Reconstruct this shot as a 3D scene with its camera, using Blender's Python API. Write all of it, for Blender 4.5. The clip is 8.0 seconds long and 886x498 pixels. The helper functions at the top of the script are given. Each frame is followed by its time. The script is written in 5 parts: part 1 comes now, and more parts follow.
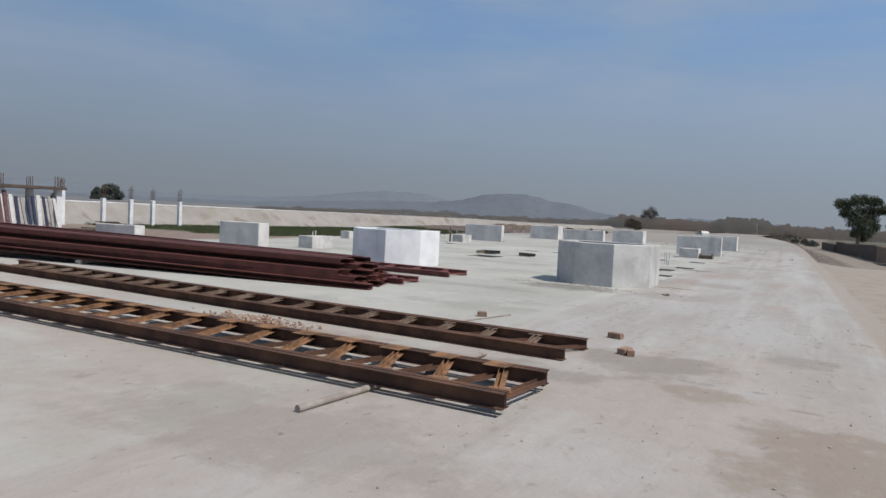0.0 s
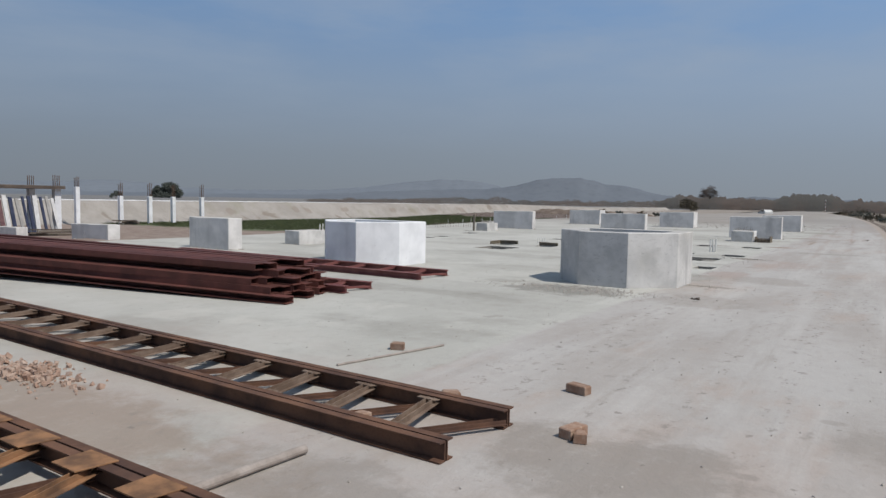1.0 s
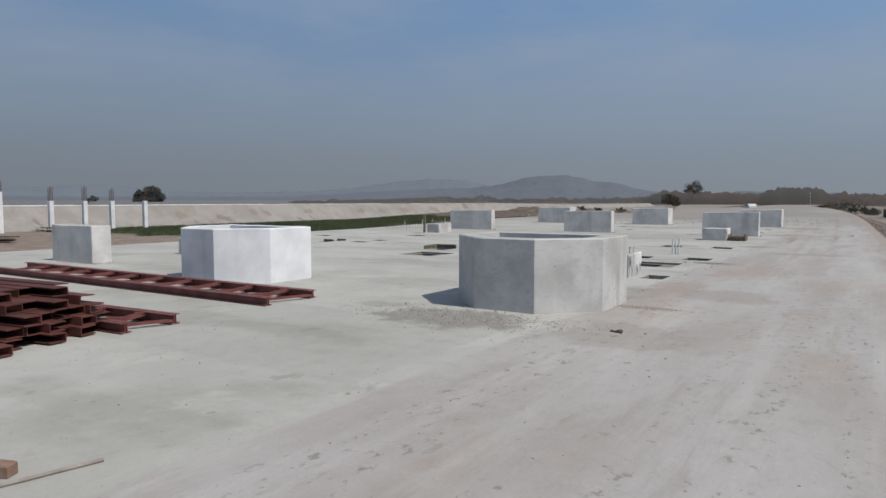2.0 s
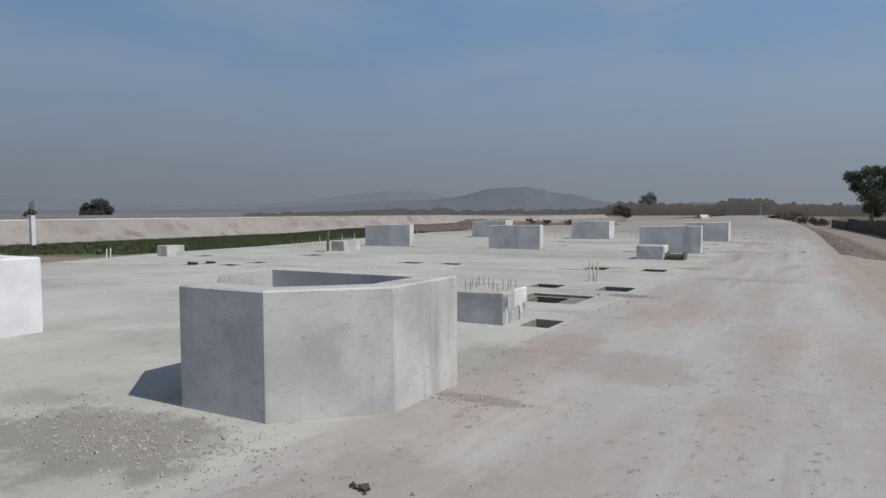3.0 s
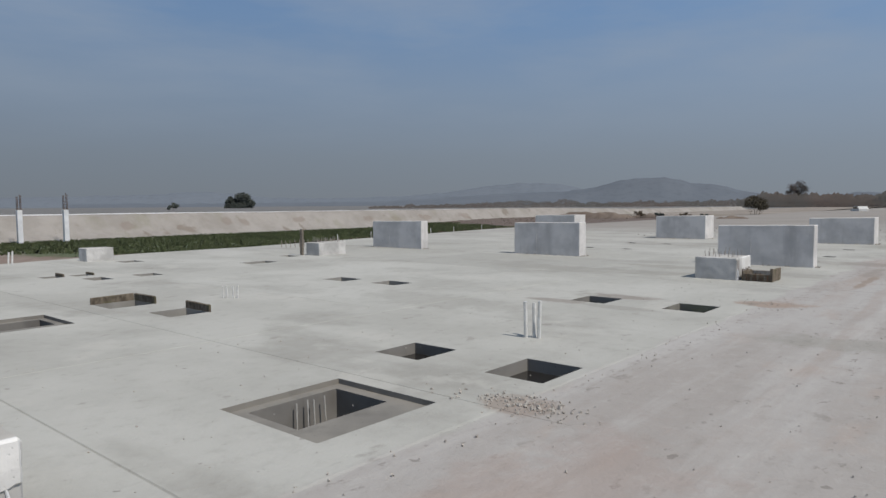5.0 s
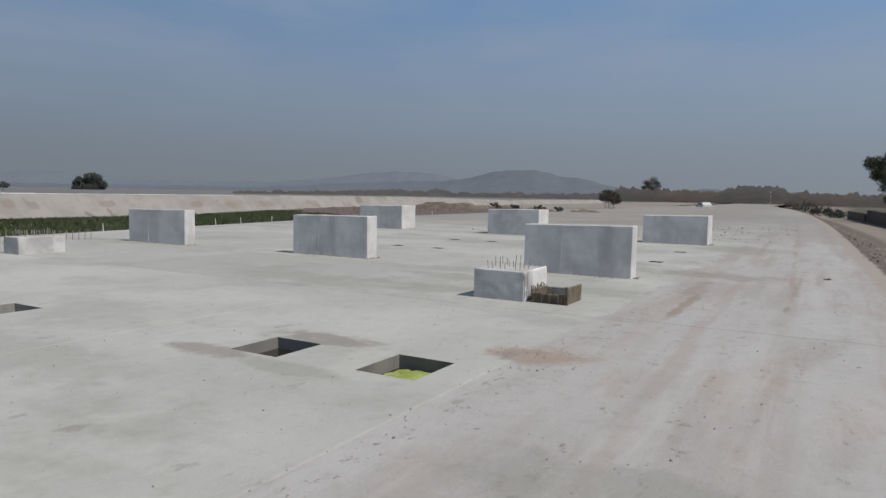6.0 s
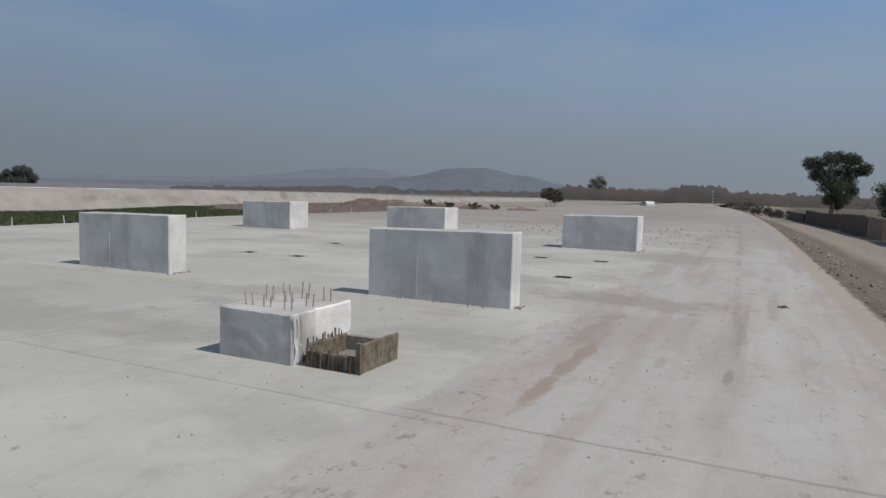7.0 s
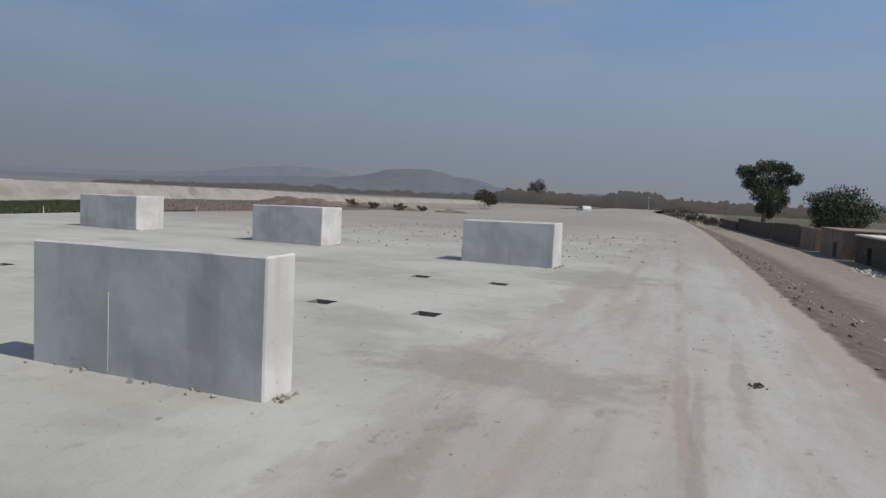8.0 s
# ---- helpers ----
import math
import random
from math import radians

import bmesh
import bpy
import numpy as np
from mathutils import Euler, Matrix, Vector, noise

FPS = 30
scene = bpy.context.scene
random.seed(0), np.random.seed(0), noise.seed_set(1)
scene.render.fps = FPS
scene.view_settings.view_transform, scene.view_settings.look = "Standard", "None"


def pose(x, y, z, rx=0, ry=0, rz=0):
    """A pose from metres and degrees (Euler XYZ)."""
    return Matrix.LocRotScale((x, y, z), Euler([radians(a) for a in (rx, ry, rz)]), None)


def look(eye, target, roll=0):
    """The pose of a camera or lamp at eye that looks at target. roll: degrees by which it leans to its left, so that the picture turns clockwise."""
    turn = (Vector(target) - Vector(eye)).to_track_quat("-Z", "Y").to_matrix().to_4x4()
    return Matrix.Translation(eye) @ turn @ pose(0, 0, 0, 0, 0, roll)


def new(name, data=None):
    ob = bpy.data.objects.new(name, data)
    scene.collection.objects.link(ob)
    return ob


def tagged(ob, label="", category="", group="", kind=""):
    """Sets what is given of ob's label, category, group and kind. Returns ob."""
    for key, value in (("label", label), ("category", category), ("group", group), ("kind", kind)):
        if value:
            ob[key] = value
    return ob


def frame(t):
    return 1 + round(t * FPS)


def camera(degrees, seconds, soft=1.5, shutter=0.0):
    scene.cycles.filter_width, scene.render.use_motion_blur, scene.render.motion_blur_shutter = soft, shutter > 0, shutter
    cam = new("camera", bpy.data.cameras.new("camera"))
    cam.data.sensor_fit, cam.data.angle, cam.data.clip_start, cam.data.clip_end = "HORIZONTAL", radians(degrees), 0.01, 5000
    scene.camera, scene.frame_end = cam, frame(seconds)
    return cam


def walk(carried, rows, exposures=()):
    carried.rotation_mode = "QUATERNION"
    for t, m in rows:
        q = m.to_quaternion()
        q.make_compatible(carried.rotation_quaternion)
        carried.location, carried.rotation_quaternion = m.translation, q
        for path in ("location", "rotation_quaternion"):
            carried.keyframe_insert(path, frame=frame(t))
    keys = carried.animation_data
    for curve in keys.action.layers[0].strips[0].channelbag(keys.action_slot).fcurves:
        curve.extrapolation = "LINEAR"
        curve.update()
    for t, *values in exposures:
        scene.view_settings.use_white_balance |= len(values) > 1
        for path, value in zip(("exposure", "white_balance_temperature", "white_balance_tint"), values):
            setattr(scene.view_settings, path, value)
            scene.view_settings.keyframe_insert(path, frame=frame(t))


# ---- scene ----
cam = camera(66.8, 8.0)
PATH = [
    (0, (0.581, -2.305, 1.538), (-0.383, -0.556, 1.436), 2.9),
    (0.5, (0.545, -0.635, 1.565), (-0.419, 1.113, 1.44), 2.4),
    (1, (0.407, 1.483, 1.574), (-0.694, 3.146, 1.43), 1.0),
    (1.2, (0.383, 2.264, 1.563), (-0.73, 3.919, 1.424), 0.4),
    (2.5, (0.244, 7.467, 1.61), (-0.783, 9.177, 1.468), -0.2),
    (3, (0.143, 9.898, 1.644), (-0.836, 11.639, 1.533), -0.2),
    (3.5, (0.098, 11.764, 1.644), (-0.877, 13.508, 1.539), -0.0),
    (4, (0.009, 14.279, 1.603), (-0.983, 16.011, 1.484), -0.1),
    (4.2, (0.074, 15.054, 1.644), (-1.061, 16.691, 1.465), -0.9),
    (5.3, (-0.156, 19.92, 1.628), (-1.459, 21.432, 1.507), -0.3),
    (5.5, (-0.309, 20.991, 1.562), (-1.458, 22.623, 1.43), 0.3),
    (6, (-0.406, 23.581, 1.653), (-1.403, 25.307, 1.488), 1.0),
    (6.5, (-0.449, 25.625, 1.662), (-1.397, 27.378, 1.492), 1.4),
    (7, (-0.668, 28.36, 1.605), (-1.538, 30.153, 1.435), 1.5),
    (7.5, (-0.778, 30.44, 1.581), (-1.59, 32.259, 1.411), 2.0),
    (8, (-0.969, 33.098, 1.561), (-1.683, 34.959, 1.401), 2.8),
]
walk(cam, [(t, look(eye, target, roll)) for t, eye, target, roll in PATH], [(0.0, -0.24), (1.0, -0.28), (2.5, -0.44), (5.0, -0.45), (8.0, -0.46)])

# ---- world, sun ----
SUN_EL, SUN_AZ = 54.0, -1.5          # azimuth from +x towards +y
scene.view_settings.exposure = 0.0
world = bpy.data.worlds.new("world")
scene.world = world
world.use_nodes = True


def build_world():
    nt = world.node_tree
    nt.nodes.clear()
    N = nt.nodes.new
    out, bg = N("ShaderNodeOutputWorld"), N("ShaderNodeBackground")
    bg.inputs["Strength"].default_value = 0.1
    sky = N("ShaderNodeTexSky")
    sky.sky_type, sky.sun_disc = "NISHITA", False
    sky.sun_elevation, sky.sun_rotation = radians(SUN_EL), radians(90 - SUN_AZ)
    sky.air_density, sky.dust_density, sky.ozone_density = 1.0, 1.0, 2.0
    tc = N("ShaderNodeTexCoord")
    sep = N("ShaderNodeSeparateXYZ")
    nt.links.new(tc.outputs["Generated"], sep.inputs[0])
    # dust haze that thins out with height
    ramp = N("ShaderNodeValToRGB")
    els = ramp.color_ramp.elements
    els[0].position, els[0].color = 0.0, (1, 1, 1, 1)
    els[1].position, els[1].color = 0.62, (0.70, 0.70, 0.70, 1)
    for p, v in ((0.10, 0.98), (0.22, 0.90), (0.36, 0.80)):
        e = els.new(p)
        e.color = (v, v, v, 1)
    nt.links.new(sep.outputs["Z"], ramp.inputs[0])
    hcol = N("ShaderNodeValToRGB")
    hs = hcol.color_ramp.elements
    hs[0].position, hs[0].color = 0.0, (0.232, 0.262, 0.298, 1)
    hs[1].position, hs[1].color = 0.5, (0.20, 0.285, 0.42, 1)
    for p, c in ((0.07, (0.240, 0.288, 0.350)), (0.16, (0.246, 0.328, 0.450)), (0.26, (0.195, 0.320, 0.530)), (0.38, (0.16, 0.288, 0.545))):
        e = hs.new(p)
        e.color = (*c, 1)
    nt.links.new(sep.outputs["Z"], hcol.inputs[0])
    lift = N("ShaderNodeVectorMath")
    lift.operation = "SCALE"
    lift.inputs["Scale"].default_value = 10.0
    nt.links.new(hcol.outputs[0], lift.inputs[0])
    # the haze is brighter towards the sun
    toward = N("ShaderNodeMath")
    toward.operation = "MULTIPLY_ADD"
    toward.inputs[1].default_value, toward.inputs[2].default_value = 2.8, 13.0
    nt.links.new(sep.outputs["X"], toward.inputs[0])
    nt.links.new(toward.outputs[0], lift.inputs["Scale"])
    mix = N("ShaderNodeMix")
    mix.data_type = "RGBA"
    nt.links.new(ramp.outputs[0], mix.inputs["Factor"])
    nt.links.new(sky.outputs[0], mix.inputs["A"])
    nt.links.new(lift.outputs[0], mix.inputs["B"])
    # thin streaks of high cloud
    mp = N("ShaderNodeMapping")
    mp.inputs["Rotation"].default_value = (0.0, 0.35, 0.5)
    mp.inputs["Scale"].default_value = (1.6, 1.0, 6.0)
    nz = N("ShaderNodeTexNoise")
    nz.inputs["Scale"].default_value, nz.inputs["Detail"].default_value = 1.6, 7.0
    nz.inputs["Roughness"].default_value = 0.55
    nt.links.new(tc.outputs["Generated"], mp.inputs[0])
    nt.links.new(mp.outputs[0], nz.inputs["Vector"])
    cr = N("ShaderNodeMapRange")
    cr.inputs["From Min"].default_value, cr.inputs["From Max"].default_value = 0.42, 0.80
    cr.inputs["To Max"].default_value = 0.85
    nt.links.new(nz.outputs["Fac"], cr.inputs["Value"])
    fade = N("ShaderNodeMapRange")
    fade.inputs["From Min"].default_value, fade.inputs["From Max"].default_value = 0.06, 0.24
    nt.links.new(sep.outputs["Z"], fade.inputs["Value"])
    thin = N("ShaderNodeMath")
    thin.operation = "MULTIPLY"
    nt.links.new(cr.outputs[0], thin.inputs[0])
    nt.links.new(fade.outputs[0], thin.inputs[1])
    cl = N("ShaderNodeMix")
    cl.data_type = "RGBA"
    cl.inputs["B"].default_value = (3.95, 4.65, 5.6, 1)
    nt.links.new(thin.outputs[0], cl.inputs["Factor"])
    nt.links.new(mix.outputs["Result"], cl.inputs["A"])
    nt.links.new(cl.outputs["Result"], bg.inputs["Color"])
    nt.links.new(bg.outputs[0], out.inputs[0])


build_world()
sun_data = bpy.data.lights.new("sun", "SUN")
sun_data.energy, sun_data.angle, sun_data.color = 4.6, radians(0.6), (1.0, 0.94, 0.86)
sun = new("sun", sun_data)
SUN_TO = Vector((math.cos(radians(SUN_EL)) * math.cos(radians(SUN_AZ)), math.cos(radians(SUN_EL)) * math.sin(radians(SUN_AZ)), math.sin(radians(SUN_EL))))
sun.matrix_world = look(SUN_TO * 50, (0, 0, 0))


# ---- materials ----
class Nodes:
    """Short ways to write a node material."""

    def __init__(self, name):
        self.mat = bpy.data.materials.new(name)
        self.mat.use_nodes = True
        self.nt = self.mat.node_tree
        self.bsdf = self.nt.nodes["Principled BSDF"]
        self.pos = self.nt.nodes.new("ShaderNodeNewGeometry").outputs["Position"]

    def node(self, kind, operation="", use_clamp=False, interpolation_type="", data_type=""):
        n = self.nt.nodes.new(kind)
        if operation:
            n.operation = operation
        if use_clamp:
            n.use_clamp = True
        if interpolation_type:
            n.interpolation_type = interpolation_type
        if data_type:
            n.data_type = data_type
        return n

    def put(self, sock, v):
        if isinstance(v, bpy.types.NodeSocket):
            self.nt.links.new(v, sock)
        elif isinstance(v, tuple) and len(v) == 3 and sock.type == "RGBA":
            sock.default_value = (*v, 1)
        else:
            sock.default_value = v

    def math(self, op, a, b=0.0, c=None, clamp=False):
        n = self.node("ShaderNodeMath", operation=op, use_clamp=clamp)
        self.put(n.inputs[0], a)
        self.put(n.inputs[1], b)
        if c is not None:
            self.put(n.inputs[2], c)
        return n.outputs[0]

    def noise(self, scale, detail=4.0, rough=0.55, stretch=None, shift=(0, 0, 0), coord=None):
        n = self.node("ShaderNodeTexNoise")
        n.inputs["Scale"].default_value, n.inputs["Detail"].default_value, n.inputs["Roughness"].default_value = scale, detail, rough
        v = coord or self.pos
        m = self.node("ShaderNodeMapping")
        m.inputs["Scale"].default_value = stretch or (1, 1, 1)
        m.inputs["Location"].default_value = shift
        self.put(m.inputs[0], v)
        self.put(n.inputs["Vector"], m.outputs[0])
        return n.outputs["Fac"]

    def band(self, v, lo, hi, a=0.0, b=1.0):
        n = self.node("ShaderNodeMapRange", interpolation_type="SMOOTHSTEP")
        for k, x in (("Value", v), ("From Min", lo), ("From Max", hi), ("To Min", a), ("To Max", b)):
            self.put(n.inputs[k], x)
        return n.outputs[0]

    def mix(self, f, a, b):
        n = self.node("ShaderNodeMix", data_type="RGBA")
        self.put(n.inputs["Factor"], f)
        self.put(n.inputs["A"], a)
        self.put(n.inputs["B"], b)
        return n.outputs["Result"]

    def bump(self, height, strength=0.3, distance=0.01):
        n = self.node("ShaderNodeBump")
        n.inputs["Strength"].default_value, n.inputs["Distance"].default_value = strength, distance
        self.put(n.inputs["Height"], height)
        self.put(self.bsdf.inputs["Normal"], n.outputs[0])

    def done(self, color, rough=0.8, metal=0.0, spec=0.3):
        self.put(self.bsdf.inputs["Base Color"], color)
        self.put(self.bsdf.inputs["Roughness"], rough)
        self.put(self.bsdf.inputs["Metallic"], metal)
        self.put(self.bsdf.inputs["Specular IOR Level"], spec)
        return self.mat


def simple(name, a, b, scale=6.0, rough=0.75, metal=0.0, fine=60.0, bump=0.25, dist=0.004, spec=0.3, per_object=0.0):
    """Two tones in patches, with a fine grain over them."""
    n = Nodes(name)
    col = n.mix(n.band(n.noise(scale), 0.35, 0.68), a, b)
    grain = n.noise(fine, 3.0, 0.7)
    col = n.mix(n.band(grain, 0.45, 0.8, 0.0, 0.35), col, tuple(x * 0.55 for x in a))
    if per_object:
        r = n.node("ShaderNodeObjectInfo").outputs["Random"]
        col = n.mix(n.math("MULTIPLY", r, per_object), col, tuple(x * 0.5 for x in a))
    n.bump(grain, bump, dist)
    return n.done(col, rough, metal, spec)


def cast_concrete(name, base, shade, streak=0.5, warm=(0.50, 0.47, 0.41), worn=0.0, dust=0.0):
    """Cast concrete: cloudy patches, runs of damp, pinholes."""
    n = Nodes(name)
    col = n.mix(n.band(n.noise(1.7, 5.0), 0.36, 0.66), base, shade)
    runs = n.noise(1.0, 5.0, 0.6, stretch=(2.6, 2.6, 0.35))
    col = n.mix(n.band(runs, 0.52, 0.78, 0.0, streak), col, tuple(x * 0.62 for x in shade))
    col = n.mix(n.band(n.noise(0.8, 4.0, shift=(7, 3, 1)), 0.55, 0.78, 0.0, 0.55), col, warm)
    pits = n.noise(38.0, 2.0, 0.5)
    col = n.mix(n.band(pits, 0.71, 0.76, 0.0, 0.6), col, tuple(x * 0.35 for x in shade))
    scuff = n.noise(9.0, 6.0, 0.7, stretch=(1, 1, 2.2), shift=(3, 9, 4))
    col = n.mix(n.band(scuff, 0.66, 0.72, 0.0, 0.5), col, tuple(x * 0.5 for x in shade))
    if worn:
        scrape = n.noise(11.0, 7.0, 0.78, stretch=(0.8, 0.8, 2.4), shift=(9, 2, 6))
        col = n.mix(n.band(scrape, 0.56, 0.66, 0.0, 0.5 * worn), col, tuple(x * 0.45 for x in shade))
        wash = n.noise(2.0, 5.0, 0.6, shift=(1, 8, 3))
        col = n.mix(n.band(wash, 0.45, 0.65, 0.0, 0.55 * worn), col, tuple(x * 0.78 for x in shade))
    if dust:
        up = n.node("ShaderNodeSeparateXYZ")
        n.put(up.inputs[0], n.nt.nodes["Geometry"].outputs["Normal"])
        settle = n.math("MULTIPLY", n.band(up.outputs["Z"], 0.7, 0.95), n.band(n.noise(3.0, 5.0, 0.65, shift=(2, 2, 7)), 0.2, 0.6, 0.5 * dust, dust))
        col = n.mix(settle, col, (0.37, 0.35, 0.315))
    n.bump(n.math("ADD", n.noise(14.0, 6.0, 0.65), n.math("MULTIPLY", n.band(pits, 0.66, 0.74), -0.8)), 0.35, 0.006)
    return n.done(col, 0.88, 0.0, 0.25)


SLOPE, BEND, EDGE = 0.0345, 0.000415, 2.15


def road_edge(y):
    return EDGE - SLOPE * min(y, 200) - BEND * min(max(y - 58, 0), 142) ** 2


def bank_z(b, y):
    """Height of the ground a way b beyond the road's edge: a ramp level with the road, then a cut slope."""
    g = min(max((y - 36.5) / 4.0, 0.0), 1.0)
    g = g * g * (3 - 2 * g)
    t = min(b / 2.9, 1.0)
    low = -1.0 * t * t * (3 - 2 * t) - 0.94 * min(max((b - 2.9) / 5.0, 0.0), 1.0)
    return g * low - (1 - g) * 0.04 * min(b, 5.0)


def slab_edge(y):
    return -23.5 - 0.16 * min(max(y - 34, 0), 22)


BROWN, GREY, DAMP = (0.270, 0.212, 0.166), (0.286, 0.274, 0.241), (0.25, 0.22, 0.19)
# centre, half widths, strength, tone
STAINS = [
    (0.85, 2.9, 0.8, 1.1, 0.7, BROWN), (0.6, 6.6, 0.5, 0.5, 0.5, DAMP), (-0.2, 4.2, 0.5, 0.4, 0.6, BROWN), (-0.9, 5.3, 0.9, 0.8, 0.7, DAMP), (-2.8, 1.2, 2.0, 0.8, 0.45, DAMP), (-9.0, 92.0, 6.0, 16.0, 0.65, (0.245, 0.24, 0.23)),
    (0.22, 4.68, 0.13, 0.07, 0.55, (0.22, 0.195, 0.17)), (0.59, 4.22, 0.16, 0.06, 0.50, (0.22, 0.195, 0.17)), (-0.33, 4.67, 0.20, 0.08, 0.40, (0.22, 0.195, 0.17)), (0.14, 7.09, 0.12, 0.08, 0.35, (0.22, 0.195, 0.17)), (0.91, 6.73, 0.10, 0.10, 0.35, (0.22, 0.195, 0.17)), (-0.20, 5.64, 0.08, 0.05, 0.40, (0.22, 0.195, 0.17)),
    (-4.6, 3.9, 2.8, 0.55, 0.7, BROWN), (-2.0, 4.1, 1.1, 0.5, 0.6, DAMP), (-3.2, 16.5, 0.6, 1.2, 0.6, GREY),
    (-4.4, 12.85, 1.3, 0.75, 0.75, (0.205, 0.195, 0.172)), (-2.5, 15.15, 0.75, 0.16, 0.6, (0.215, 0.195, 0.168)), (-5.9, 13.3, 0.5, 0.3, 0.5, GREY), (-1.2, 27.2, 1.5, 0.5, 0.55, GREY), (-2.9, 30.0, 0.56, 0.44, 0.9, (0.325, 0.255, 0.205)),
    (-3.0, 47.2, 1.5, 2.0, 0.6, (0.257, 0.253, 0.212)), (-2.5, 38.9, 1.6, 0.8, 0.55, DAMP), (-8.6, 33.4, 3.2, 0.8, 0.5, GREY),
    (-6.8, 35.4, 1.6, 0.4, 0.5, GREY), (-7.6, 27.0, 2.2, 0.8, 0.4, GREY), (-1.6, 17.0, 0.9, 0.9, 0.4, DAMP),
    (-9.5, 19.3, 2.5, 0.8, 0.45, GREY), (-7.0, 15.8, 1.6, 0.9, 0.45, GREY), (-2.2, 12.9, 0.9, 1.0, 0.4, DAMP),
    (-5.6, 11.0, 1.5, 0.4, 0.45, GREY), (-9.0, 45.0, 4.0, 1.5, 0.4, GREY), (-5.3, 29.4, 0.9, 0.35, 0.75, DAMP), (-5.9, 28.3, 0.6, 0.25, 0.7, DAMP), (-4.6, 28.2, 0.9, 0.2, 0.5, GREY),
    (-2.65, 17.7, 0.55, 1.0, 0.6, (0.335, 0.268, 0.232)), (-0.55, 39.5, 0.10, 1.5, 0.4, DAMP), (-3.1, 17.1, 0.6, 0.35, 0.5, GREY), (-3.0, 22.9, 0.42, 0.3, 0.7, (0.28, 0.225, 0.185)),
    (-2.30, 34.4, 0.10, 1.7, 0.7, BROWN), (-2.45, 36.2, 0.22, 1.3, 0.45, DAMP), (-0.92, 34.8, 0.05, 0.4, 0.5, (0.20, 0.175, 0.15)), (-0.90, 37.6, 0.06, 2.0, 0.45, DAMP), (-1.55, 35.1, 0.05, 0.3, 0.35, DAMP), (-4.5, 88.0, 6.0, 16.0, 0.55, (0.275, 0.252, 0.228)), (-1.0, 60.0, 1.4, 8.0, 0.45, (0.33, 0.285, 0.25)), (-1.9, 21.5, 0.8, 1.8, 0.45, (0.345, 0.280, 0.245)),
]


PALE, DULL = (0.500, 0.492, 0.450), (0.300, 0.292, 0.262)
# x0, x1, y0, y1, strength, tone
POURS = [
    (-13.9, -8.3, 32.45, 36.6, 0.60, DULL), (-8.3, -3.1, 26.4, 32.45, 0.25, PALE), (-7.4, -3.1, 15.2, 20.25, 0.45, PALE), (-23.4, -7.8, 25.85, 32.45, 0.30, PALE),
    (-8.3, -4.2, 33.6, 38.6, 0.35, DULL), (-13.9, -7.4, 15.6, 20.25, 0.40, PALE), (-23.4, -13.9, 32.45, 40.5, 0.30, DULL), (-9.8, -3.4, 9.6, 12.6, 0.35, DULL), (-13.9, -6.2, 38.6, 43.1, 0.15, PALE),
]
# line across the road, half width, where it begins, strength, tone
WHEEL_LINES = [
    (0.85, 0.55, 14.0, 0.55, (0.455, 0.440, 0.415)), (-0.02, 0.24, 24.0, 0.45, (0.450, 0.432, 0.405)), (0.32, 0.09, 31.0, 0.70, (0.315, 0.255, 0.220)),
    (-0.62, 0.14, 20.0, 0.45, (0.330, 0.275, 0.238)), (1.55, 0.16, 18.0, 0.45, (0.320, 0.272, 0.235)), (-1.25, 0.30, 26.0, 0.45, (0.345, 0.285, 0.245)),
]


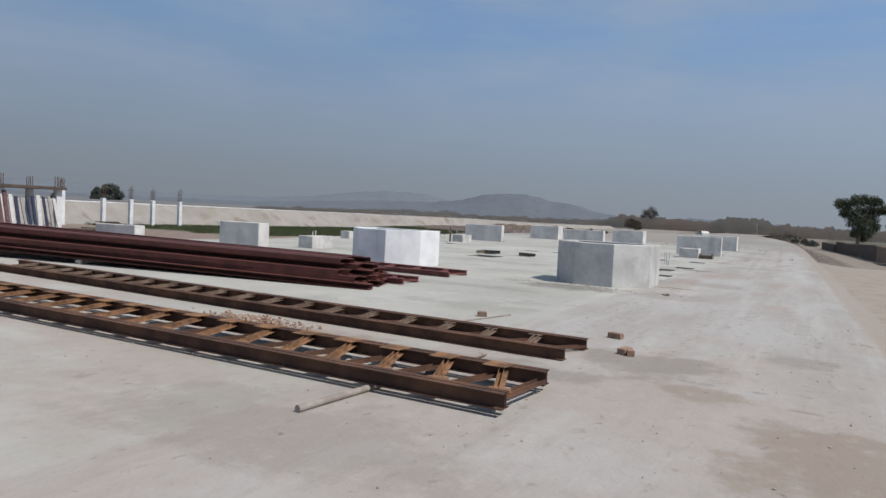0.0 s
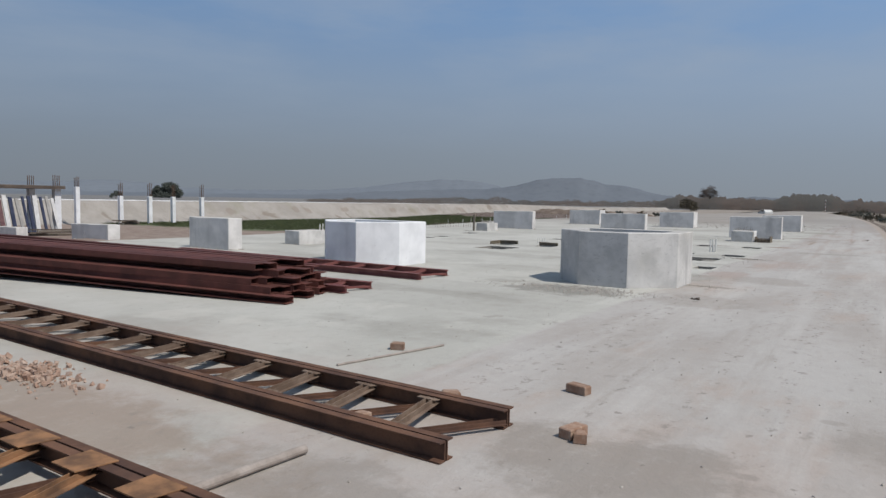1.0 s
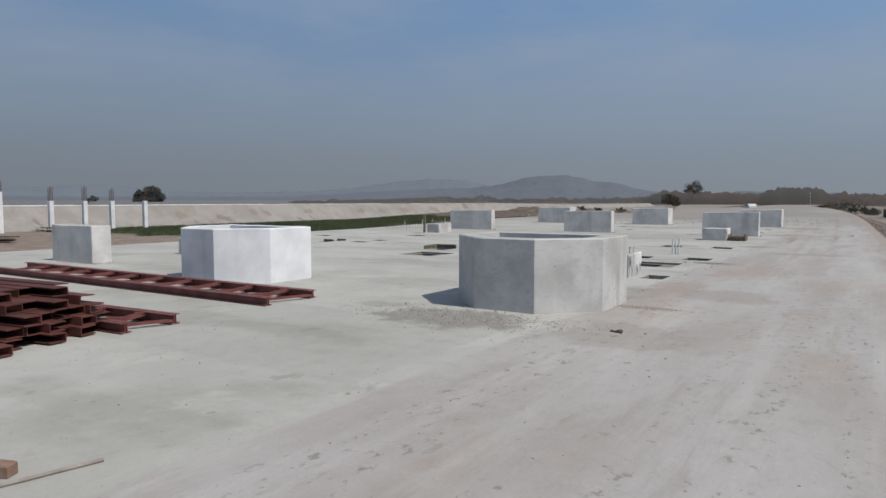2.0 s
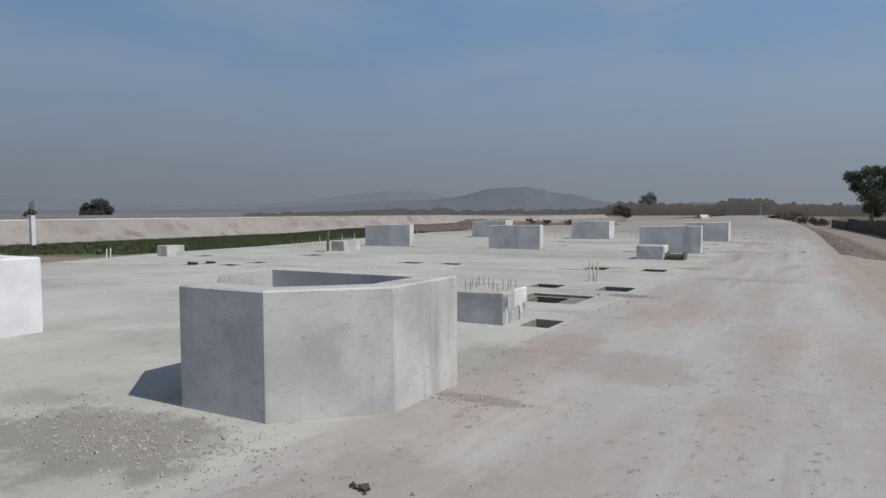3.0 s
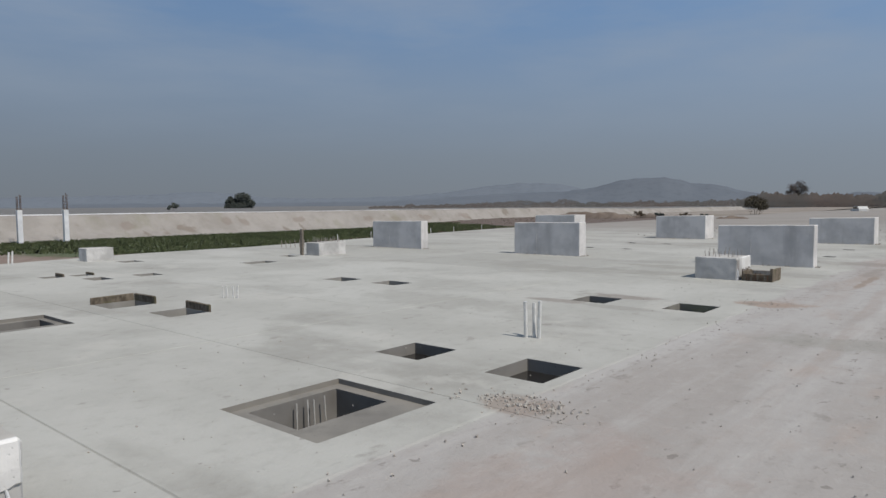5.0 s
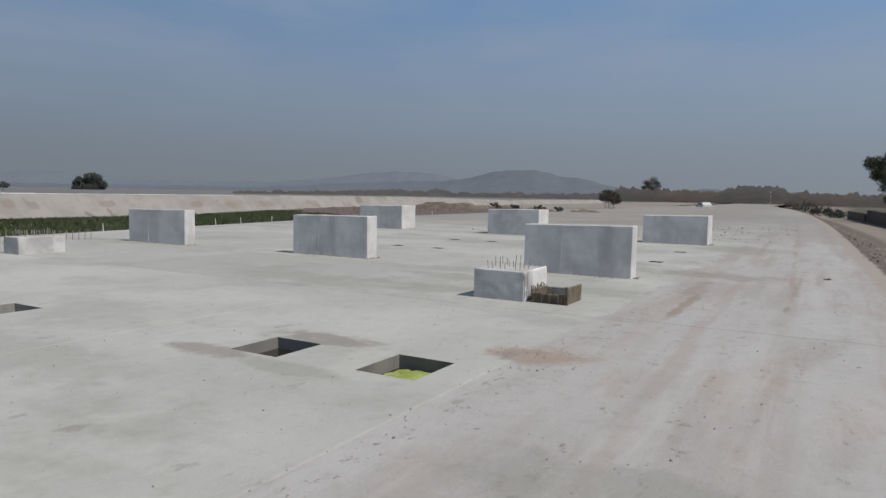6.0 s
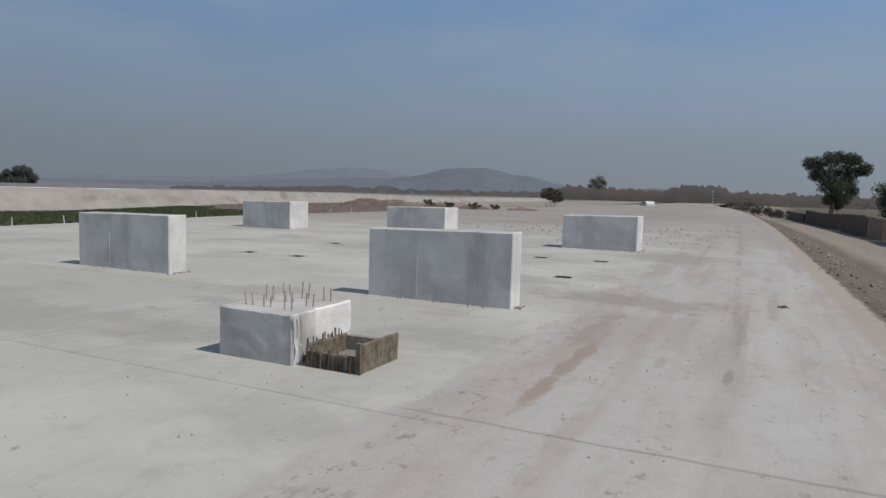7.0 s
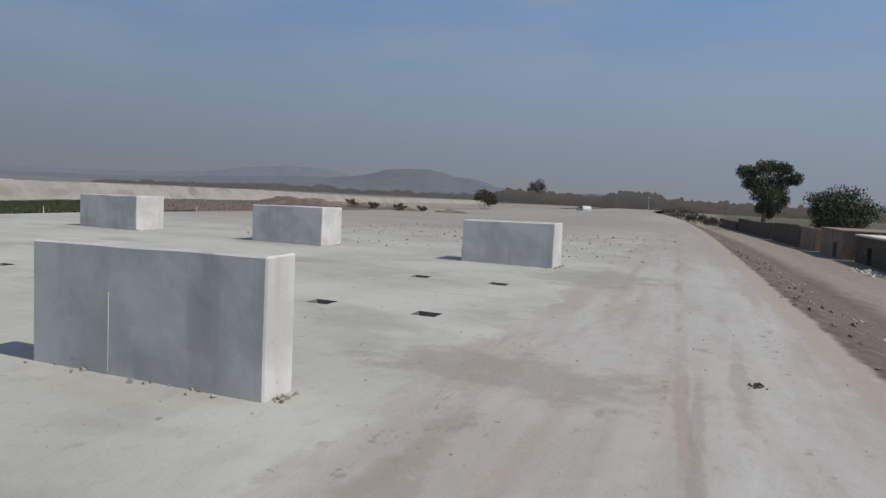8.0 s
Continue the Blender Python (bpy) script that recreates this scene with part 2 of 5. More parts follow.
def ground_material():
    n = Nodes("compacted_ground")
    s = n.node("ShaderNodeSeparateXYZ")
    n.put(s.inputs[0], n.pos)
    X, Y = s.outputs["X"], s.outputs["Y"]
    big, mid, fine = n.noise(0.35, 5.0), n.noise(1.6, 6.0, 0.6), n.noise(22.0, 5.0, 0.7)
    grit = n.noise(90.0, 2.0, 0.6)
    # poured slab
    slab = n.mix(n.band(big, 0.38, 0.62), (0.455, 0.445, 0.404), (0.396, 0.386, 0.348))
    slab = n.mix(n.band(n.noise(0.45, 5.0, 0.6, stretch=(0.75, 1.15, 1), shift=(4, 8, 0)), 0.50, 0.66, 0.0, 0.7), slab, (0.311, 0.300, 0.267))
    slab = n.mix(n.band(n.noise(0.7, 6.0, 0.62, shift=(31, 2, 0)), 0.56, 0.66, 0.0, 0.6), slab, (0.477, 0.461, 0.415))
    # driven earth with dust over it
    road = n.mix(n.band(n.noise(0.4, 6.0, 0.6, stretch=(1.5, 0.5, 1), shift=(2, 5, 0)), 0.38, 0.62), (0.405, 0.385, 0.360), (0.350, 0.322, 0.294))
    road = n.mix(n.band(n.noise(0.6, 6.0, 0.65, stretch=(1.2, 0.5, 1), shift=(12, 1, 0)), 0.52, 0.66, 0.0, 0.6), road, (0.365, 0.300, 0.255))
    track = n.noise(0.8, 5.0, 0.62, stretch=(2.2, 0.16, 1), shift=(1.3, 0, 0))
    road = n.mix(n.band(track, 0.46, 0.70, 0.0, 0.75), road, (0.455, 0.435, 0.408))
    road = n.mix(n.band(n.noise(0.9, 6.0, 0.7, stretch=(3.0, 0.3, 1), shift=(8, 3, 0)), 0.56, 0.70, 0.0, 0.5), road, (0.300, 0.275, 0.245))
    # broken tread marks in the wheel lines
    lane = n.noise(1.0, 2.0, 0.5, stretch=(3.2, 0.05, 1), shift=(6.1, 0, 0))
    tread = n.noise(10.0, 4.0, 0.7, stretch=(0.9, 0.55, 1), shift=(2, 6, 0))
    road = n.mix(n.math("MULTIPLY", n.band(lane, 0.50, 0.59), n.band(tread, 0.56, 0.66, 0.0, 0.7)), road, (0.20, 0.18, 0.16))
    # worn wheel lines that follow the road's bend
    bend = n.math("MINIMUM", n.math("MAXIMUM", n.math("SUBTRACT", Y, 58.0), 0.0), 142.0)
    along = n.math("ADD", n.math("ADD", X, n.math("MULTIPLY", n.math("MINIMUM", Y, 200.0), SLOPE)), n.math("MULTIPLY", n.math("MULTIPLY", bend, bend), BEND))
    along = n.math("ADD", along, n.math("MULTIPLY", n.math("SUBTRACT", n.noise(0.5, 5.0, 0.6, shift=(9, 2, 0)), 0.5), 0.5))
    for mid_u, half, y0, amount, tone in WHEEL_LINES:
        d = n.math("ABSOLUTE", n.math("SUBTRACT", along, mid_u))
        worn = n.math("MULTIPLY", n.band(d, half, half * 0.35), n.band(n.noise(0.6, 6.0, 0.65, stretch=(2.5, 0.6, 1), shift=(mid_u * 7, 3, 0)), 0.36, 0.58, 0.0, amount))
        worn = n.math("MULTIPLY", worn, n.band(Y, y0, y0 + 8.0))
        road = n.mix(worn, road, tone)
    calm = n.band(Y, 31.0, 38.0, 0.45, 1.7)
    # bays of the slab poured on different days
    ripple = n.math("MULTIPLY", n.math("SUBTRACT", n.noise(2.5, 4.0, 0.6, shift=(6, 4, 0)), 0.5), 0.25)
    px, py = n.math("ADD", X, ripple), n.math("ADD", Y, ripple)
    for x0, x1, y0, y1, amount, tone in POURS:
        inside = n.math("MULTIPLY", n.math("MULTIPLY", n.band(px, x0 - 0.05, x0 + 0.05), n.band(px, x1 + 0.05, x1 - 0.05)), n.math("MULTIPLY", n.band(py, y0 - 0.05, y0 + 0.05), n.band(py, y1 + 0.05, y1 - 0.05)))
        slab = n.mix(n.math("MULTIPLY", inside, n.band(big, 0.30, 0.62, amount, amount * 0.45)), slab, tone)
    wob = n.math("MULTIPLY", n.math("SUBTRACT", n.noise(0.9, 6.0, 0.65, shift=(5, 5, 0)), 0.5), calm)
    col = n.mix(n.band(n.math("ADD", X, wob), -3.18, -3.04), slab, road)
    # reddish dust trodden over the slab round the steel
    dusty = n.math("MULTIPLY", n.band(n.math("ADD", Y, n.math("MULTIPLY", mid, 3.0)), 9.5, 5.5), n.band(n.noise(0.55, 6.0, 0.66, stretch=(0.8, 1.3, 1), shift=(14, 7, 0)), 0.36, 0.62, 0.15, 0.80))
    col = n.mix(dusty, col, (0.375, 0.322, 0.285))
    # a pour line that runs on under the dust of the road
    off = n.math("ABSOLUTE", n.math("SUBTRACT", n.math("ADD", Y, n.math("MULTIPLY", ripple, 0.3)), 32.62))
    line = n.math("MULTIPLY", n.band(off, 0.028, 0.010, 0.0, 0.5), n.math("MULTIPLY", n.band(X, -3.2, -2.9), n.band(X, 1.0, 0.4)))
    col = n.mix(line, col, (0.20, 0.185, 0.165))
    # stains, spills and damp ground with outlines of their own
    for cx, cy, rx, ry, amount, tone in STAINS:
        dx = n.math("DIVIDE", n.math("SUBTRACT", X, cx), rx)
        dy = n.math("DIVIDE", n.math("SUBTRACT", Y, cy), ry)
        d = n.math("SQRT", n.math("ADD", n.math("MULTIPLY", dx, dx), n.math("MULTIPLY", dy, dy)))
        d = n.math("ADD", d, n.math("MULTIPLY", n.math("SUBTRACT", n.noise(1.5, 7.0, 0.68, shift=(cx, cy, 0)), 0.5), 2.4))
        col = n.mix(n.band(d, 1.05, 0.55, 0.0, amount), col, tone)
    # left of the slab: bare soil and a sown strip
    ex = n.math("MULTIPLY", n.math("MINIMUM", n.math("MAXIMUM", n.math("SUBTRACT", Y, 34.0), 0.0), 22.0), 0.16)
    near = n.math("MULTIPLY", n.math("MINIMUM", n.math("MAXIMUM", n.math("SUBTRACT", 30.0, Y), 0.0), 8.5), -0.2)
    v = n.math("ADD", n.math("ADD", n.math("ADD", X, 23.5), ex), near)
    soil = n.mix(n.band(mid, 0.35, 0.65), (0.205, 0.150, 0.120), (0.27, 0.215, 0.178))
    green = n.mix(n.band(mid, 0.35, 0.7), (0.072, 0.094, 0.044), (0.112, 0.124, 0.066))
    gy = n.math("ADD", Y, n.math("MULTIPLY", n.math("SUBTRACT", mid, 0.5), 6.0))
    gl = n.math("ADD", gy, n.math("MULTIPLY", n.math("SUBTRACT", -30.0, X), 0.10))
    gh = n.math("ADD", gy, n.math("MULTIPLY", n.math("ADD", X, 31.0), 0.4))
    sown = n.math("MULTIPLY", n.band(gl, 28.3, 30.0), n.band(gh, 68.0, 60.0))
    sown = n.math("MULTIPLY", sown, n.band(X, -49.0, -48.0))
    dug = n.mix(n.band(mid, 0.35, 0.65), (0.165, 0.125, 0.104), (0.115, 0.088, 0.074))
    soil = n.mix(n.math("MULTIPLY", n.band(gy, 52.0, 58.0), n.band(gy, 104.0, 92.0)), soil, dug)
    left = n.mix(sown, soil, green)
    wv = n.math("ADD", v, n.math("MULTIPLY", n.math("SUBTRACT", mid, 0.5), 0.6))
    col = n.mix(n.band(wv, 0.1, -0.25), col, left)
    # past the far blocks: rough pale earth, then open country
    far = n.mix(n.band(n.noise(0.12, 6.0, 0.6), 0.38, 0.62), (0.335, 0.305, 0.265), (0.235, 0.205, 0.168))
    rough_far = n.math("MULTIPLY", n.band(n.math("ADD", Y, n.math("MULTIPLY", mid, 12.0)), 58.0, 74.0), n.band(n.math("ADD", X, n.math("MULTIPLY", mid, 4.0)), -3.0, -8.0))
    open_far = n.math("MAXIMUM", n.band(wv, -0.25, 0.1), n.band(gy, 92.0, 104.0))
    col = n.mix(n.math("MULTIPLY", n.math("MULTIPLY", rough_far, open_far), 0.75), col, far)
    # behind the bank the ground is greyed, haze painted into its colour
    col = n.mix(n.band(X, -49.0, -52.0), col, n.mix(n.band(big, 0.4, 0.6), (0.185, 0.178, 0.170), (0.150, 0.148, 0.142)))
    # the far end of the driven way turns greyer and darker
    col = n.mix(n.math("MULTIPLY", n.band(n.math("ADD", Y, n.math("MULTIPLY", big, 14.0)), 44.0, 80.0, 0.0, 0.62), n.band(wv, -0.25, 0.1)), col, (0.275, 0.250, 0.228))
    # right of the driven way: a cut bank and a footpath
    by = n.math("MINIMUM", n.math("MAXIMUM", n.math("SUBTRACT", Y, 58.0), 0.0), 142.0)
    u = n.math("ADD", n.math("ADD", X, n.math("MULTIPLY", n.math("MINIMUM", Y, 200.0), SLOPE)), n.math("MULTIPLY", n.math("MULTIPLY", by, by), BEND))
    u = n.math("ADD", u, n.math("MULTIPLY", n.math("SUBTRACT", n.noise(2.2, 5.0, 0.65), 0.5), 0.3))
    bank = n.mix(n.band(mid, 0.35, 0.65), (0.150, 0.118, 0.093), (0.108, 0.086, 0.069))
    path = n.mix(n.band(mid, 0.35, 0.65), (0.262, 0.224, 0.184), (0.205, 0.173, 0.140))
    right = n.mix(n.band(u, EDGE + 2.8, EDGE + 4.6), bank, path)
    # the near stretch is a ramp of pale sand
    sand = n.mix(n.band(mid, 0.35, 0.65), (0.350, 0.298, 0.248), (0.300, 0.250, 0.205))
    right = n.mix(n.band(n.math("ADD", Y, n.math("MULTIPLY", mid, 2.0)), 40.6, 39.2), right, sand)
    right = n.mix(n.band(u, 17.0, 23.0), right, (0.125, 0.115, 0.085))
    col = n.mix(n.band(u, EDGE - 0.50, EDGE - 0.30, 0.0, 0.8), col, (0.345, 0.290, 0.240))
    col = n.mix(n.band(u, EDGE - 0.06, EDGE + 0.06), col, right)
    # clouding, scattered flecks, grit
    cloud = n.noise(5.5, 6.0, 0.72, stretch=(1.0, 0.7, 1), shift=(3, 1, 0))
    col = n.mix(n.band(cloud, 0.50, 0.72, 0.0, 0.24), col, (0.235, 0.215, 0.185))
    col = n.mix(n.band(cloud, 0.48, 0.30, 0.0, 0.18), col, (0.52, 0.50, 0.46))
    fleck = n.noise(7.0, 3.0, 0.5, stretch=(1.0, 0.8, 1), shift=(17, 4, 0))
    col = n.mix(n.band(fleck, 0.695, 0.745, 0.0, 0.55), col, (0.17, 0.15, 0.13))
    smudge = n.noise(2.4, 5.0, 0.62, stretch=(1.0, 0.6, 1), shift=(41, 9, 0))
    col = n.mix(n.band(smudge, 0.63, 0.70, 0.0, 0.42), col, (0.215, 0.195, 0.17))
    col = n.mix(n.band(fine, 0.58, 0.80, 0.0, 0.30), col, (0.30, 0.275, 0.25))
    col = n.mix(n.band(grit, 0.66, 0.78, 0.0, 0.35), col, (0.24, 0.22, 0.20))
    n.bump(n.math("ADD", n.math("MULTIPLY", mid, 1.2), n.math("ADD", n.math("MULTIPLY", track, 0.8), n.math("MULTIPLY", fine, 0.5))), 0.45, 0.03)
    tint = n.node("ShaderNodeVectorMath", operation="MULTIPLY")
    n.put(tint.inputs[0], col)
    tint.inputs[1].default_value = (0.955, 0.965, 0.985)
    return n.done(tint.outputs[0], 0.92, 0.0, 0.2)


GROUND = ground_material()
CONCRETE = cast_concrete("cast_concrete", (0.650, 0.632, 0.618), (0.512, 0.500, 0.490), 0.5, (0.57, 0.54, 0.485), 0.0, 0.85)
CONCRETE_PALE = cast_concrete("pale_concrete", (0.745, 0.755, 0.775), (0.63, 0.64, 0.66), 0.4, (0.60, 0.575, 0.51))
SHAFT_WORN = cast_concrete("worn_shaft_concrete", (0.56, 0.552, 0.54), (0.445, 0.44, 0.432), 0.8, (0.50, 0.48, 0.42), 1.0, 0.45)
CONCRETE_ROUGH = cast_concrete("rough_concrete", (0.58, 0.57, 0.555), (0.40, 0.395, 0.385), 0.8, (0.50, 0.47, 0.41), 0.5, 0.6)
MORTAR = cast_concrete("white_mortar", (0.78, 0.775, 0.76), (0.62, 0.615, 0.60), 0.6, (0.50, 0.48, 0.44), 0.9)
# damp staining, and the shade of the recess put into the concrete's colour
PIT_SHADED = cast_concrete("shaded_pit_concrete", (0.21, 0.20, 0.185), (0.145, 0.138, 0.128), 0.6, (0.17, 0.15, 0.125))
BED = cast_concrete("bed_concrete", (0.235, 0.222, 0.198), (0.185, 0.175, 0.158), 0.5, (0.31, 0.28, 0.24))
# pits without water: a lighter tone, part of their shade still in the colour
PIT_HALF_SHADED = cast_concrete("half_shaded_pit", (0.32, 0.31, 0.285), (0.25, 0.24, 0.22), 0.5, (0.30, 0.27, 0.23))
WATER = Nodes("standing_water").done((0.020, 0.018, 0.016), 0.12, 0.0, 0.4)
ALGAE = simple("algae_scum", (0.24, 0.29, 0.06), (0.35, 0.39, 0.125), 7.0, 0.8)
STEEL_DARK = simple("red_oxide_dark_steel", (0.086, 0.033, 0.027), (0.138, 0.049, 0.040), 3.0, 0.7, 0.0, 40.0, 0.3, 0.003, 0.25, 0.4)
STEEL_RED = simple("red_oxide_steel", (0.155, 0.050, 0.046), (0.205, 0.080, 0.070), 4.0, 0.6, 0.0, 40.0, 0.25, 0.003, 0.4)
STEEL_BROWN = simple("rusty_brown_steel", (0.078, 0.044, 0.033), (0.155, 0.082, 0.052), 3.0, 0.78, 0.0, 50.0, 0.4, 0.003, 0.2)
RUST = simple("orange_rust", (0.29, 0.155, 0.080), (0.120, 0.070, 0.044), 6.0, 0.85, 0.0, 60.0, 0.5, 0.003, 0.2)
WEB_DUSTY = simple("dusty_brown_steel", (0.125, 0.085, 0.062), (0.21, 0.155, 0.118), 5.0, 0.8, 0.0, 60.0, 0.4, 0.003, 0.25)
REBAR = simple("rusty_rebar", (0.095, 0.060, 0.045), (0.14, 0.080, 0.050), 20.0, 0.8, 0.0, 120.0, 0.6, 0.002)
BAR_DUSTY = simple("dusty_bar", (0.27, 0.245, 0.225), (0.38, 0.35, 0.325), 20.0, 0.8, 0.0, 120.0, 0.5, 0.002)
BAR_PALE = simple("mortar_splashed_bar", (0.50, 0.49, 0.46), (0.40, 0.38, 0.35), 20.0, 0.8, 0.0, 120.0, 0.5, 0.002)
PIPE_GREY = simple("dull_pipe", (0.25, 0.215, 0.19), (0.34, 0.30, 0.27), 8.0, 0.7)
PIPE_WHITE = simple("white_pipe", (0.66, 0.66, 0.64), (0.52, 0.515, 0.50), 12.0, 0.5, bump=0.1)
BRICK_DUSTY = simple("dusty_brick", (0.30, 0.195, 0.145), (0.40, 0.31, 0.255), 12.0, 0.9, 0.0, 70.0, 0.6, 0.004, 0.2)
BRICK = simple("fired_brick", (0.27, 0.165, 0.115), (0.37, 0.27, 0.21), 15.0, 0.9, 0.0, 70.0, 0.6, 0.004, 0.2, 0.4)
STONE = simple("pale_stone", (0.46, 0.43, 0.39), (0.34, 0.31, 0.28), 10.0, 0.9, 0.0, 60.0, 0.5, 0.004, 0.2, 0.5)
PLASTER = cast_concrete("stained_plaster", (0.64, 0.60, 0.53), (0.56, 0.52, 0.45), 0.45, (0.44, 0.38, 0.31))
def earth_bank():
    n = Nodes("pale_earth_bank")
    col = n.mix(n.band(n.noise(0.5, 6.0, 0.62), 0.38, 0.64), (0.318, 0.297, 0.274), (0.265, 0.246, 0.224))
    col = n.mix(n.band(n.noise(0.55, 4.0, 0.5, stretch=(0.4, 1, 1), shift=(3, 1, 2)), 0.62, 0.68, 0.0, 0.75), col, (0.20, 0.170, 0.142))
    col = n.mix(n.band(n.noise(1.2, 6.0, 0.7, stretch=(1, 1.6, 0.4), shift=(8, 2, 5)), 0.58, 0.70, 0.0, 0.5), col, (0.23, 0.205, 0.175))
    s = n.node("ShaderNodeSeparateXYZ")
    n.put(s.inputs[0], n.pos)
    for cy, cz, r in ((47.4, 0.55, 0.55), (48.9, 0.4, 0.5), (54.2, 0.45, 0.9), (62.4, 0.4, 0.8), (66.0, 0.35, 0.6), (70.4, 0.35, 1.2), (77.0, 0.45, 1.1), (39.5, 0.35, 0.7)):
        dy = n.math("DIVIDE", n.math("SUBTRACT", s.outputs["Y"], cy), r)
        dz = n.math("DIVIDE", n.math("SUBTRACT", s.outputs["Z"], cz), 0.36)
        d = n.math("SQRT", n.math("ADD", n.math("MULTIPLY", dy, dy), n.math("MULTIPLY", dz, dz)))
        d = n.math("ADD", d, n.math("MULTIPLY", n.math("SUBTRACT", n.noise(1.6, 6.0, 0.68), 0.5), 2.0))
        col = n.mix(n.band(d, 1.05, 0.5, 0.0, 0.5), col, (0.205, 0.165, 0.138))
    col = n.mix(n.band(n.noise(0.35, 5.0, 0.6, stretch=(0.3, 1, 1.2), shift=(1, 6, 2)), 0.56, 0.70, 0.0, 0.5), col, (0.235, 0.225, 0.175))
    n.bump(n.noise(1.5, 7.0, 0.65), 0.7, 0.14)
    return n.done(col, 0.95, 0.0, 0.1)


EARTH_BANK = earth_bank()
MUD = cast_concrete("mud_brick", (0.27, 0.205, 0.165), (0.20, 0.15, 0.12), 0.4, (0.32, 0.26, 0.21))
MUD_DARK = cast_concrete("dark_mud_wall", (0.115, 0.09, 0.075), (0.075, 0.06, 0.052), 0.4, (0.15, 0.12, 0.10))
BOARD = simple("weathered_form_board", (0.12, 0.098, 0.076), (0.32, 0.29, 0.25), 30.0, 0.85, 0.0, 30.0, 0.5, 0.004, 0.2, 0.3)
def form_board():
    n = Nodes("mossy_form_board")
    grain = n.noise(9.0, 6.0, 0.72, stretch=(1.3, 1.3, 0.7))
    col = n.mix(n.band(grain, 0.34, 0.66), (0.085, 0.070, 0.053), (0.205, 0.172, 0.132))
    col = n.mix(n.band(n.noise(4.0, 5.0, 0.6, shift=(3, 3, 1)), 0.50, 0.66, 0.0, 0.6), col, (0.135, 0.130, 0.075))
    col = n.mix(n.band(n.noise(40.0, 3.0, 0.6, stretch=(1, 1, 0.35)), 0.60, 0.72, 0.0, 0.7), col, (0.05, 0.042, 0.035))
    n.bump(grain, 0.8, 0.012)
    return n.done(col, 0.92, 0.0, 0.15)


MOSSY = form_board()
BOARD_GREY = simple("grey_form_board", (0.42, 0.40, 0.37), (0.27, 0.245, 0.22), 14.0, 0.85, 0.0, 40.0, 0.5, 0.004, 0.2, 0.3)
BARK = simple("bark", (0.16, 0.13, 0.10), (0.24, 0.20, 0.16), 4.0, 0.9)
CLOTH = [simple("cloth_" + k, a, b, 5.0, 0.9) for k, a, b in (
    ("cream", (0.62, 0.58, 0.48), (0.50, 0.46, 0.38)), ("maroon", (0.13, 0.07, 0.08), (0.19, 0.11, 0.11)),
    ("white", (0.72, 0.72, 0.72), (0.60, 0.60, 0.60)), ("navy", (0.035, 0.045, 0.085), (0.06, 0.07, 0.12)),
    ("grey", (0.33, 0.32, 0.31), (0.42, 0.41, 0.40)))]


def leaf_material(name, a, b, upright=False):
    n = Nodes(name)
    if upright:
        up = n.node("ShaderNodeCombineXYZ")
        up.inputs[0].default_value, up.inputs[1].default_value, up.inputs[2].default_value = 0.1, -0.3, 0.95
        n.put(n.bsdf.inputs["Normal"], up.outputs[0])
    r = n.nt.nodes["Geometry"].outputs["Random Per Island"]
    n.bsdf.inputs["Subsurface Weight"].default_value = 0.0
    return n.done(n.mix(n.band(r, 0.0, 1.0), a, b), 0.8, 0.0, 0.1)


def far_leaf():
    """Woods in patches of bare brown and grey-green crowns, distance haze put into the colour."""
    n = Nodes("leaf_hazed_woods")
    col = n.mix(n.band(n.noise(0.035, 3.0), 0.42, 0.58), (0.138, 0.112, 0.100), (0.112, 0.113, 0.108))
    col = n.mix(n.band(n.noise(0.16, 3.0, shift=(5, 5, 5)), 0.45, 0.70, 0.0, 0.6), col, (0.090, 0.085, 0.080))
    up = n.node("ShaderNodeCombineXYZ")
    up.inputs[0].default_value, up.inputs[1].default_value, up.inputs[2].default_value = 0.15, -0.62, 0.77
    n.put(n.bsdf.inputs["Normal"], up.outputs[0])
    return n.done(col, 0.95, 0.0, 0.0)


LEAF = leaf_material("leaf_olive", (0.066, 0.078, 0.050), (0.108, 0.120, 0.078))
LEAF_DRY = leaf_material("leaf_dry", (0.065, 0.060, 0.045), (0.105, 0.090, 0.065))
LEAF_FAR_HAZED = far_leaf()
# grey-green leaves with some distance haze mixed into their colour
LEAF_MID_HAZED = leaf_material("leaf_hazed_green", (0.078, 0.090, 0.080), (0.104, 0.114, 0.100))
GRASS = leaf_material("young_crop", (0.058, 0.078, 0.036), (0.086, 0.102, 0.050), True)
TWIG = leaf_material("dry_twigs", (0.11, 0.088, 0.066), (0.19, 0.155, 0.118))
# distance haze is put into the hill colours, more of it on the farther range
HILL_HAZED = simple("hazed_hill", (0.120, 0.137, 0.160), (0.130, 0.147, 0.170), 0.01, 1.0, 0.0, 0.05, 0.0)
HILL_HAZED_PALE = simple("hazed_farther_hill", (0.142, 0.163, 0.190), (0.149, 0.170, 0.197), 0.01, 1.0, 0.0, 0.05, 0.0)


